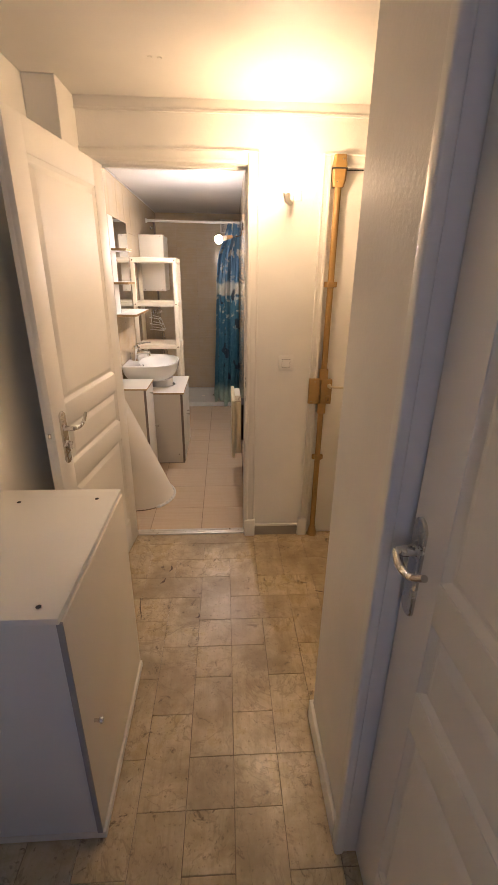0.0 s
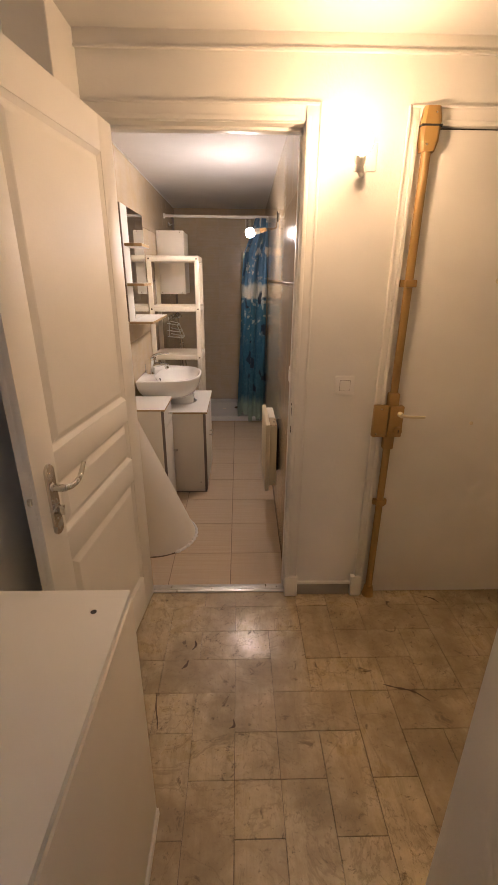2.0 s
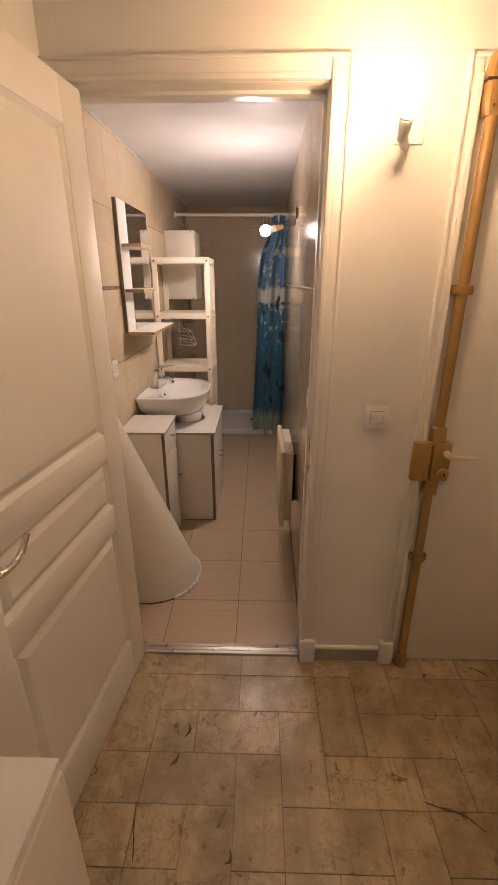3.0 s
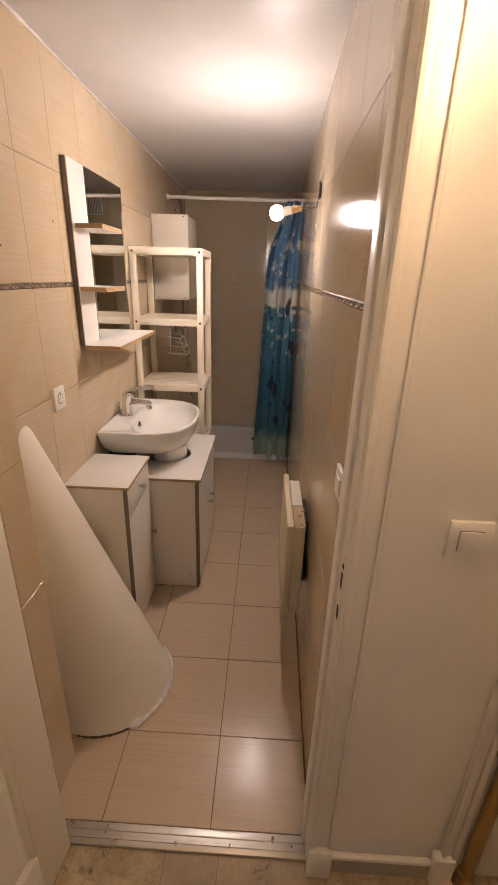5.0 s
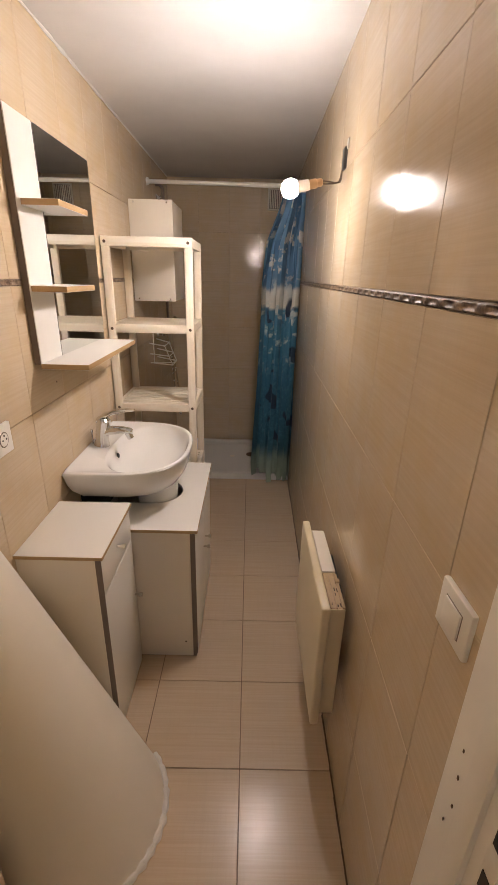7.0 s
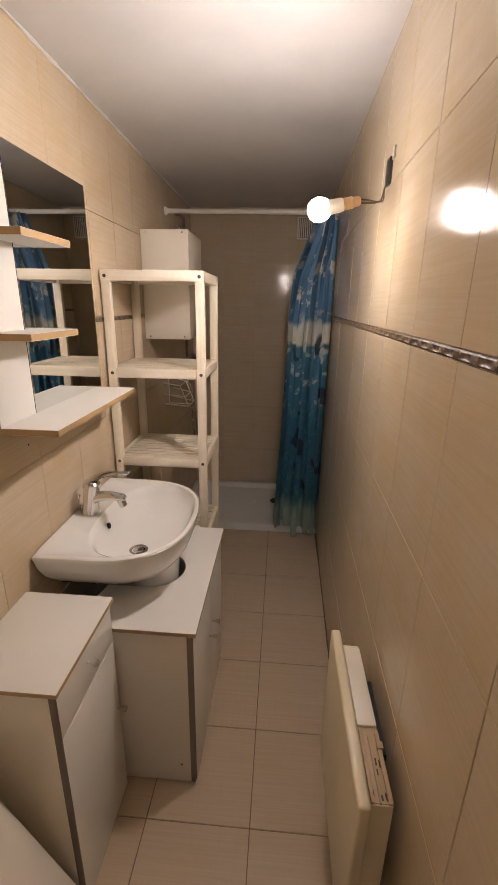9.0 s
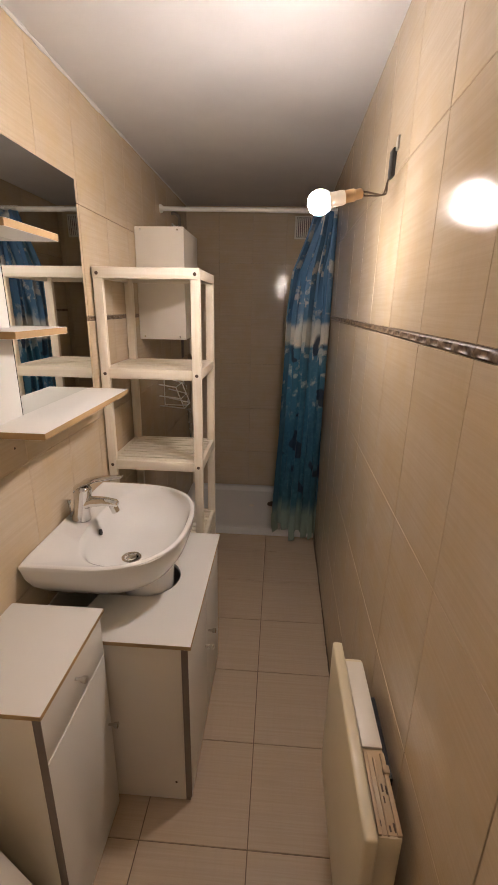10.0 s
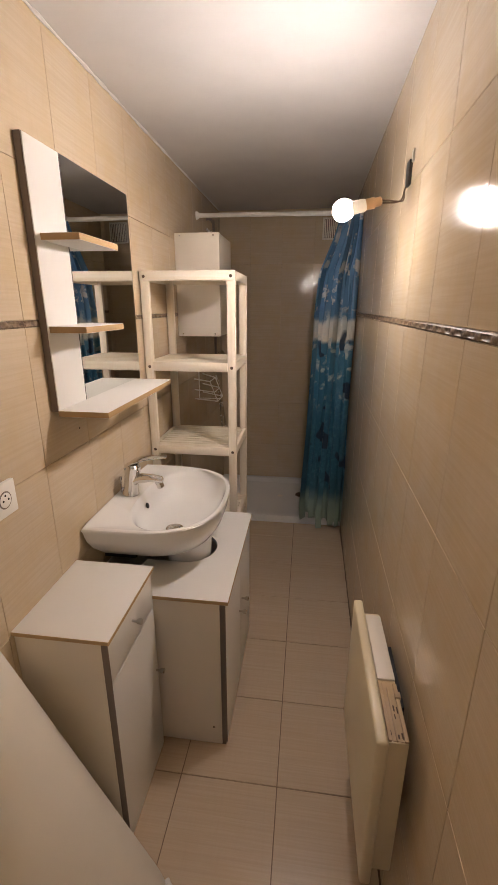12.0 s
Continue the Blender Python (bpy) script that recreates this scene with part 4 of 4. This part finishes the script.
def rack():
    """Slatted pine rack with four posts and four shelves."""
    x0, x1, y0, y1, H, p = BX0 + 0.008, -0.404, 4.150, 4.515, 1.692, 0.036
    c = thing("wooden_rack", (x0, y0, 0), "whitewashed pine rack with slatted shelves", "shelf rack")
    for x in (x0, x1 - p):
        for y in (y0, y1 - 0.022):
            part("post", bx(x, x + p, y, y + 0.022, 0, H - 0.001, 0.002), PINE_UP, c)
    for z in (H, 1.315, 0.925, 0.535):
        s = part("shelf_rail", bx(x0 + (0 if z == H else p), x1 - (0 if z == H else p), y0 - 0.004, y0 + 0.015, z - 0.040, z, 0.002), PINE, c)
        part("shelf_rail", bx(x0 + p, x1 - p, y1 - 0.015, y1, z - 0.040, z - 0.001, 0.002), PINE, c)
        for x in (x0 + 0.002, x1 - 0.020):
            part("side_rail", bx(x, x + 0.018, y0 + 0.0225, y1 - 0.0225, z - 0.040, z - 0.001, 0.002), PINE, c)
        k, w = (6, 0.046) if z > 1.2 else (9, 0.028)
        step = (y1 - y0 - 0.046 - w) / (k - 1)
        for i in range(k):
            ys = y0 + 0.023 + i * step
            part("slat", bx(x0 + 0.021, x1 - 0.021, ys, ys + w, z - 0.013, z - 0.002, 0.0015), PINE, c)
        for x in (x0 + p * 0.5, x1 - p * 0.5):
            part("bolt", lathe((x, y0 - (0.004 if z == H else 0.0), z - 0.022), (0, -1, 0), [(0.007, 0), (0.006, 0.002)], 12), RUST, c, "dark bolt head")


rack()


def water_box():
    x0, x1, y0, y1, z0, z1 = BX0, -0.578, 4.700, 5.060, 1.390, 1.918
    c = thing("water_heater", (x0, y0, z0), "white box-shaped water heater on the tiled wall", "water heater")
    part("casing", bx(x0, x1, y0 + 0.020, y1, z0 + 0.002, z1 - 0.002, 0.004), LAM_OLD, c)
    part("cover", bx(x0 + 0.002, x1 + 0.002, y0, y0 + 0.022, z0, z1, 0.005), LAM_OLD, c)
    for x in (x0 + 0.03, x1 - 0.03):
        for z in (z0 + 0.014, z1 - 0.014):
            part("screw", lathe((x, y0, z), (0, -1, 0), [(0.005, 0), (0.004, 0.002)], 10), STEEL, c)


water_box()


def shower_set():
    c = thing("shower_mixer", (BX0, 5.42, 1.15), "chrome shower mixer with hose on the tiled wall", "shower mixer")
    bm = tube([(BX0 + 0.045, 5.28, 1.13), (BX0 + 0.045, 5.50, 1.13)], 0.018, 12)
    for y in (5.30, 5.48):
        lathe((BX0, y, 1.13), (1, 0, 0), [(0.028, 0), (0.026, 0.012), (0.012, 0.016), (0.012, 0.05)], 14, bm)
    part("body", bm, CHROME, c)
    part("handle", lathe((BX0 + 0.055, 5.39, 1.13), (1, 0, 0.5), [(0.018, 0), (0.022, 0.02), (0.020, 0.045), (0.012, 0.05)], 14), CHROME, c)
    part("shower_head", tube([(BX0 + 0.05, 5.33, 1.16), (BX0 + 0.10, 5.30, 1.22), (BX0 + 0.14, 5.28, 1.235)], 0.014, 12, None, [0.011, 0.014, 0.024]), CHROME, c)
    part("hose", tube(spline([(BX0 + 0.05, 5.40, 1.11), (BX0 + 0.09, 5.44, 0.90), (BX0 + 0.12, 5.50, 0.55), (BX0 + 0.10, 5.58, 0.42), (BX0 + 0.06, 5.60, 0.62), (BX0 + 0.05, 5.55, 1.0)], 10), 0.007, 8), STEEL, c)
    part("riser_pipe", tube(spline([(BX0 + 0.046, 5.50, 1.14), (BX0 + 0.046, 5.50, 1.6), (BX0 + 0.048, 5.50, 2.06), (BX0 + 0.040, 5.50, 2.105), (BX0 + 0.020, 5.49, 2.122), (BX0 - 0.002, 5.48, 2.118)], 6), 0.010, 10), EDGE, c, "dull dark riser pipe")
    part("pipe_clip", lathe((BX0, 5.50, 2.045), (1, 0, 0), [(0.022, 0), (0.020, 0.006), (0.010, 0.012), (0.010, 0.048)], 14), STEEL, c)
    b = thing("wire_basket", (BX0, 5.1, 1.0), "white wire soap basket hanging on tiles", "basket")
    for k, (z, d) in enumerate(((1.10, 0.10), (1.03, 0.13), (0.97, 0.15))):
        part("wire", tube([(BX0 + 0.004, 5.00, z), (BX0 + d, 5.03, z - 0.02), (BX0 + d, 5.20, z - 0.02), (BX0 + 0.004, 5.23, z)], 0.004, 8), PLASTIC, b)
    for y in (5.03, 5.20):
        part("wire", tube([(BX0 + 0.10, y, 1.08), (BX0 + 0.15, y, 0.95)], 0.0035, 8), PLASTIC, b)
    part("wire", tube([(BX0 + 0.006, 5.115, 1.15), (BX0 + 0.006, 5.115, 0.95), (BX0 + 0.15, 5.115, 0.95)], 0.0035, 8), PLASTIC, b)


shower_set()


def shower_tray():
    x0, x1, y0, y1, h = BX0 + 0.001, 0.198, 5.185, BY1 - 0.001, 0.055
    c = thing("shower_tray", (x0, y0, 0), "low white shower tray with raised rim", "shower tray")
    bm = bmesh.new()

    def rect(i, z):
        return [(x0 + i, y0 + i, z), (x1 - i, y0 + i, z), (x1 - i, y1 - i, z), (x0 + i, y1 - i, z)]
    loft(bm, [rect(0, 0), rect(0, h - 0.008), rect(0.003, h - 0.002), rect(0.010, h), rect(0.045, h), rect(0.055, h - 0.006), rect(0.075, 0.026), rect(0.11, 0.021), rect(0.3, 0.018)])
    part("tray", bm, CERAMIC, c)
    part("drain", lathe((-0.10, 5.66, 0.0185), (0, 0, 1), [(0.045, 0), (0.043, 0.004), (0.01, 0.006)], 24), RUST, c, "dark drain cover")
    part("label_mark", lathe((-0.27, 5.62, 0.0185), (0, 0, 1), [(0.022, 0), (0.020, 0.001)], 18), LAM_OLD, c)


shower_tray()

rod = thing("curtain_rod", (BX0, 5.21, 2.09), "white shower curtain rod spanning the room", "curtain rod")
part("rod", tube([(BX0, 5.21, 2.092), (0.205, 5.20, 2.083)], 0.0125, 14), PLASTIC, rod)
part("sleeve", tube([(-0.20, 5.2035, 2.0865), (0.2046, 5.20, 2.083)], 0.0142, 14), PLASTIC, rod)
part("end_cap", lathe((BX0, 5.21, 2.092), (1, 0, 0), [(0.024, 0), (0.022, 0.01), (0.014, 0.018)], 16), PLASTIC, rod)


def curtain():
    """Bunched cloth: deep folds, narrow at the rod and wider at the hem."""
    c = thing("shower_curtain", (0.05, 5.15, 0.03), "blue sea-print shower curtain bunched against the wall", "shower curtain")
    bm = bmesh.new()
    uvl = bm.loops.layers.uv.new("uv")
    nu, nv = 110, 90
    zt, zb = 2.072, 0.034
    grid = []
    for j in range(nv + 1):
        v = j / nv
        z = zt + (zb - zt) * v
        # edge toward the room
        e = np.interp(z, (0.03, 0.16, 0.8, 1.5, 1.75, 1.95, 2.08), (-0.100, -0.110, -0.078, -0.056, -0.030, 0.048, 0.085))
        r = 0.198 - 0.012 * v
        row = []
        for i in range(nu + 1):
            u = i / nu
            ph = (u + 0.07 * math.sin(5.3 * u + 0.6) + 0.03 * math.sin(11 * u + 2 * v)) * 5.6 * math.tau
            amp = 0.050 * (0.60 + 0.40 * math.sin(2.1 * u * 6 + 1)) * (0.7 + 0.5 * v)
            sway = 0.5 * math.sin(3 * v + u * 4)
            y = 5.155 + amp * (math.sin(ph + sway) + 0.32 * math.sin(2 * ph + 1.1 + 2.5 * v)) + 0.012 * math.sin(7 * v + 9 * u) + 0.006 * math.sin(23 * v + 31 * u) - 0.02 * v
            x = e + (r - e) * u + 0.012 * math.cos(ph * 2 + v)
            x = min(x, 0.200)
            hem = 0.060 * max(0.0, min(1.0, (0.42 - u) / 0.08)) * v ** 8
            row.append(bm.verts.new((x, y, max(0.012, z + hem + 0.010 * math.sin(ph) * v ** 4))))
        grid.append(row)
    for j in range(nv):
        for i in range(nu):
            f = bm.faces.new((grid[j][i], grid[j][i + 1], grid[j + 1][i + 1], grid[j + 1][i]))
            for lp, (a, b) in zip(f.loops, ((i, j), (i + 1, j), (i + 1, j + 1), (i, j + 1))):
                lp[uvl].uv = (a / nu, 1 - b / nv)
    ob = part("cloth", bm, CURTAIN, c)
    so = ob.modifiers.new("thick", "SOLIDIFY")
    so.thickness = 0.0015
    for i in range(7):
        x = 0.085 + i * 0.017
        part("ring", tube([(x, 5.203 + 0.021 * math.cos(a), 2.083 + 0.021 * math.sin(a)) for a in np.linspace(0.3, 6.5, 16)], 0.0022, 6), PLASTIC, c, "white curtain ring")


curtain()


def convector():
    """Wall convector: thick front panel before a shallower body."""
    y0, y1 = 2.975, 3.430
    c = thing("wall_heater", (0.16, y0, 0.25), "yellowed white electric convector heater on the wall", "heater")
    bm = bx(0.073, 0.099, y0, y1, 0.250, 0.702, 0.007, None, 3)
    front = part("front_panel", bm, OLDPLAST, c)
    part("body", bx(0.0995, 0.143, y0 + 0.014, y1 - 0.045, 0.285, 0.690, 0.004), OLDPLAST, c)
    part("top_cover", bx(0.100, 0.1425, y0 + 0.17, y1 - 0.06, 0.6905, 0.697, 0.003), LAM_OLD, c, "white top cover")
    part("outlet_tray", bx(0.1085, 0.1415, y0 + 0.018, y0 + 0.168, 0.6895, 0.6915, 0.0008), BROWNED, c, "browned outlet under the broken grille")
    for x0, x1, dy in ((0.1005, 0.1075, 0.165), (0.117, 0.121, 0.150), (0.1335, 0.1425, 0.160)):
        part("grille_rail", bx(x0, x1, y0 + 0.016, y0 + dy, 0.6898, 0.6965, 0.0015), BROWNED, c)
    for i in range(9):
        y = y0 + 0.022 + random.random() ** 1.5 * 0.13
        x = random.choice((0.1085, 0.123, 0.131)) + random.uniform(-0.001, 0.001)
        part("rust_mark", bx(x, x + random.uniform(0.0015, 0.004), y, y + random.uniform(0.004, 0.016), 0.6912, 0.6923, 0.0003), RUST, c, "dark rusty mark", smooth=False)
    part("broken_clip", bx(0.132, 0.1455, y0 + 0.118, y0 + 0.134, 0.690, 0.7005, 0.002), BROWNED, c, "broken grille clip")
    # Shade between heater and wall, built as a black block.
    part("back_shade_block", bx(0.1435, 0.172, y0 + 0.16, y1 - 0.10, 0.33, 0.625), BLACK, c, "black block for the shade behind the heater", smooth=False)
    part("bottom_grille", bx(0.105, 0.140, y0 + 0.03, y1 - 0.06, 0.281, 0.285), EDGE, c, smooth=False)


convector()


def pendant_bulb():
    bx_, by_, bz_ = BATH_BULB
    wx = 0.176
    c = thing("wall_lamp", (wx, 3.78, 1.90), "bare lit bulb hanging by its wires from the tiled wall", "lamp")
    ax = Vector((1.0, 0.03, 0.21)).normalized()
    o = Vector((bx_, by_, bz_)) - ax * 0.030
    part("bulb", lathe(o, ax, [(0.006, 0.0), (0.018, 0.004), (0.0265, 0.014), (0.0300, 0.029), (0.0285, 0.040), (0.0225, 0.052)], 28), GLOW_BATH, c, "lit white bulb")
    part("bulb_base", lathe(o, ax, [(0.0222, 0.0522), (0.0195, 0.057), (0.0180, 0.064), (0.0175, 0.088), (0.0155, 0.094)], 24), PLASTIC, c, "white bulb collar")
    part("socket", lathe(o, ax, [(0.0135, 0.0945), (0.0150, 0.098), (0.0150, 0.118), (0.0125, 0.121), (0.0125, 0.136), (0.008, 0.140)], 20), COPPER, c, "brown bulb socket")
    q = o + ax * 0.138
    for k in (-1, 1):
        part("wire", tube(spline([q + Vector((0, 0, 0.004 * k)), q + Vector((0.016, 0.012, 0.001 + 0.004 * k)), Vector((wx - 0.012, 3.80, 1.855)) + Vector((0.003 * k, 0, 0)), Vector((wx - 0.006, 3.80, 1.885)), Vector((wx + 0.001, 3.79, 1.900))], 6), 0.0022, 6), RUST, c, "thin brown wire")
    part("wire_box", bx(wx - 0.006, wx + 0.004, 3.765, 3.805, 1.890, 1.955, 0.002), BLACK, c, "dark broken wire outlet")
    part("dust_mark", bx(wx - 0.001, wx + 0.004, 3.745, 3.765, 1.945, 1.975, 0.001), GREYSTONE, c)


pendant_bulb()

vent = thing("air_vent", (0.06, BY1, 2.11), "small beige air grille on the end wall", "vent")
part("frame", bx(-0.015, 0.140, BY1 - 0.010, BY1, 2.040, 2.195, 0.003), LAM_OLD, vent)
part("opening", bx(-0.002, 0.127, BY1 - 0.0108, BY1 - 0.0098, 2.052, 2.184), EDGE, vent, "dark opening behind the slats", smooth=False)
for i in range(9):
    part("slat", bx(0.001 + i * 0.0142, 0.0095 + i * 0.0142, BY1 - 0.014, BY1 - 0.0105, 2.054, 2.182, 0.001), LAM_OLD, vent)

# joints and small marks
bm = tube([(BX0 + 0.004, BY0 + 0.05 + k * 0.05, BZ - 0.004) for k in range(70)], 0.007, 6, None, [0.003 + 0.005 * random.random() ** 2 * (1 if k < 45 else 0.4) for k in range(70)])
solo("trim_ceiling_bead", bm, CAULK, "uneven white filler along wall and ceiling", "filler", "structure")
# Shadow line where floor meets tiled wall, laid as a dark strip.
bm = bmesh.new()
n = 60
for k in range(n):
    y = BY0 + 0.02 + k * (5.18 - BY0) / n
    x = RX0 + (RX1 - RX0) * (y - BY0) / (BY1 - BY0)
    bx(x - 0.0035 - 0.002 * random.random(), x + 0.001, y, y + (5.18 - BY0) / n, -0.001, 0.0012 + 0.002 * random.random(), 0, bm)
solo("trim_floor_joint_shade", bm, RUST, "dark strip for the shade in the joint between floor and tiles", "joint", "structure", smooth=False)
bm = bmesh.new()
for y, z in ((3.55, 1.175), (3.79, 1.168), (3.30, 1.72), (2.95, 1.62)):
    lathe((BX0 + 0.0002, y, z), (1, 0, 0), [(0.004, 0), (0.003, 0.0008)], 8, bm)
solo("screw_holes", bm, RUST, "old screw holes in the tiled wall", "hole", "structure")
bm = bmesh.new()
for x, y in ((-0.20, 1.93), (-0.235, 1.925), (0.62, 1.80)):
    lathe((x, y, HZ), (0, 0, -1), [(0.011, -0.001), (0.008, 0.0022), (0.003, 0.003)], 12, bm)
solo("trim_ceiling_spots", bm, CEIL, "painted-over plugs in the hall ceiling", "filler", "structure")

# ---------- tiles, last ----------
TILE_MESH = {}


def tile_mesh(w, h, material, c=0.0008):
    key = (round(w, 4), round(h, 4), material.name)
    if key not in TILE_MESH:
        bm = bmesh.new()
        rings = [[(x * (w / 2 - i), y * (h / 2 - i), z) for x, y in ((-1, -1), (1, -1), (1, 1), (-1, 1))] for i, z in ((0, 0.0), (0, T - 0.0012), (c, T))]
        loft(bm, rings, cap=False)
        bm.verts.ensure_lookup_table()
        bm.faces.new(bm.verts[-4:])
        TILE_MESH[key] = to_mesh("tile", bm, material, False)
    return TILE_MESH[key]


def tile(parent, u0, u1, v0, v1, material, gap, origin=(0, 0, 0), name="tile", jitter=0.0004):
    w, h = u1 - u0 - gap, v1 - v0 - gap
    if w < 0.008 or h < 0.008:
        return
    ob = new(name, tile_mesh(w, h, material))
    ob.parent = parent
    ob.location = (origin[0] + (u0 + u1) / 2, origin[1] + (v0 + v1) / 2, origin[2] + random.uniform(-jitter, 0))
    ob.rotation_euler = (random.uniform(-0.0007, 0.0007), random.uniform(-0.0007, 0.0007), 0)


def joints(start, end, first, pitch):
    k = math.floor((start - first) / pitch) + 1
    out = [start]
    while first + k * pitch < end - 1e-4:
        out.append(first + k * pitch)
        k += 1
    return out + [end]


ROWS_LOW = [0.0, 0.365, 0.745, 1.115, 1.4965]
ROWS_HIGH = [1.5155, 1.890, BZ]
ROWS_PLAIN = [0.0, 0.365, 0.745, 1.115, 1.490, 1.870, BZ]


def border_strip(u0, u1):
    """Half-round cast border: twisted rope with an oblong recessed link every few centimetres."""
    k = max(1, round((u1 - u0) / 0.068))
    n = max(2, k * 12)
    rings = []
    for i in range(n + 1):
        f = (i / n * k) % 1.0
        link = max(0.0, min(1.0, 5 * (0.36 - abs(f - 0.42))))
        u = u0 + 0.0006 + (u1 - u0 - 0.0012) * i / n
        row = []
        for j in range(11):
            q = -1 + 0.2 * j
            w = 0.0064 * math.sqrt(max(0.0, 1 - q * q))
            dent = max(0.0, 1 - (abs(q) / 0.55) ** 4)
            w *= 1 - 0.62 * link * dent
            w *= 1 - 0.30 * (1 - link) * max(0.0, math.sin(f * 3 * math.tau + q * 2.2))
            row.append((u, 1.506 + 0.0092 * q, 0.0008 + w))
        rings.append(row)
    bm = bmesh.new()
    return loft(bm, rings, cap=True, closed=True)


def clad(parent, length, first, pitch, gap=0.0015, border=True):
    us = joints(0, length, first, pitch)
    for rows in (ROWS_LOW, ROWS_HIGH) if border else (ROWS_PLAIN,):
        for v0, v1 in zip(rows, rows[1:]):
            for u0, u1 in zip(us, us[1:]):
                tile(parent, u0, u1, v0, v1, TILE, gap)
    if border:
        for u0, u1 in zip(us, us[1:]):
            new("border_tile", to_mesh("border_tile", border_strip(u0, u1), BORDER, True)).parent = parent


clad(bath_west, west_len, 3.35 - BY0 - 0.012, 0.252)
clad(bath_return, return_len, 5.0, 9.0)
clad(bath_east, east_len, BY1 - 3.367, 0.264)
clad(bath_north, north_len, -0.07 - BX0, 0.252, 0.0012, False)

for x0, x1 in zip(*(lambda j: (j, j[1:]))(joints(BX0, 0.222, -0.14, 0.3325))):
    for y0, y1 in zip(*(lambda j: (j, j[1:]))(joints(2.386, 5.19, 2.997, 0.3305))):
        tile(floor_bath, x0, x1, y0, y1, FTILE, 0.0027, (0, 0, -T))

# hall: 15 cm strips; long pieces toward the rooms, mixed bond before the doors
PX, PY = 0.1525, 0.158
X_FIRST, Y_FIRST = 0.0425, 1.749
ni0, ni1 = math.floor((HX0 - X_FIRST) / PX), math.ceil((FAR_X - X_FIRST) / PX)
nj0, nj1 = math.floor((HY0 - Y_FIRST) / PY), math.ceil((2.386 - Y_FIRST) / PY)
LAID = ((-1, 1, 2, 3), (-2, 0, 1, 2), (0, 1, 0, 2), (1, 2, 1, 3), (1, 3, 0, 1), (0, 2, -1, 0), (-1, 0, -1, 1), (-3, -1, 0, 1), (2, 3, -2, 0), (1, 2, -3, -1), (0, 1, -2, -1), (-1, 0, -2, -1), (-2, -1, -2, 0), (-3, -2, -1, 0),
        (0, 1, -4, -2), (-1, 0, -3, -2), (-1, 0, -5, -3), (0, 1, -5, -4), (-2, -1, -4, -2), (-2, -1, -6, -4), (-1, 0, -6, -5), (0, 1, -6, -5), (-3, -2, -3, -1), (-3, -2, -5, -3), (-3, -2, -7, -5), (1, 2, -5, -3), (2, 3, -4, -2))
cells = set()


def lay(a, b, c, d):
    cells.update((i, j) for i in range(a, b) for j in range(c, d))
    u0, u1 = max(HX0, X_FIRST + a * PX), min(FAR_X, X_FIRST + b * PX)
    v0, v1 = max(HY0, Y_FIRST + c * PY), min(2.386, Y_FIRST + d * PY)
    if u0 > 0.36 and v1 < 0.978:
        return
    tile(floor_hall, u0, u1, v0, v1, MARBLE, rng.choice((0.0009, 0.0013, 0.0018, 0.0024)), (0, 0, -T), jitter=0.0006)


rng = random.Random(5)
for piece in LAID:
    lay(*piece)
for j in range(nj1 - 1, nj0 - 1, -1):
    for i in range(ni0, ni1):
        if (i, j) in cells:
            continue
        down = (i, j - 1) not in cells and j - 1 >= nj0
        beside = (i + 1, j) not in cells and i + 1 < ni1
        roll = rng.random()
        if down and roll < (0.85 if j < -2 else 0.45):
            lay(i, i + 1, j - 1, j + 1)
        elif beside and j >= -2 and roll < 0.85:
            lay(i, i + 2, j, j + 1)
        else:
            lay(i, i + 1, j, j + 1)
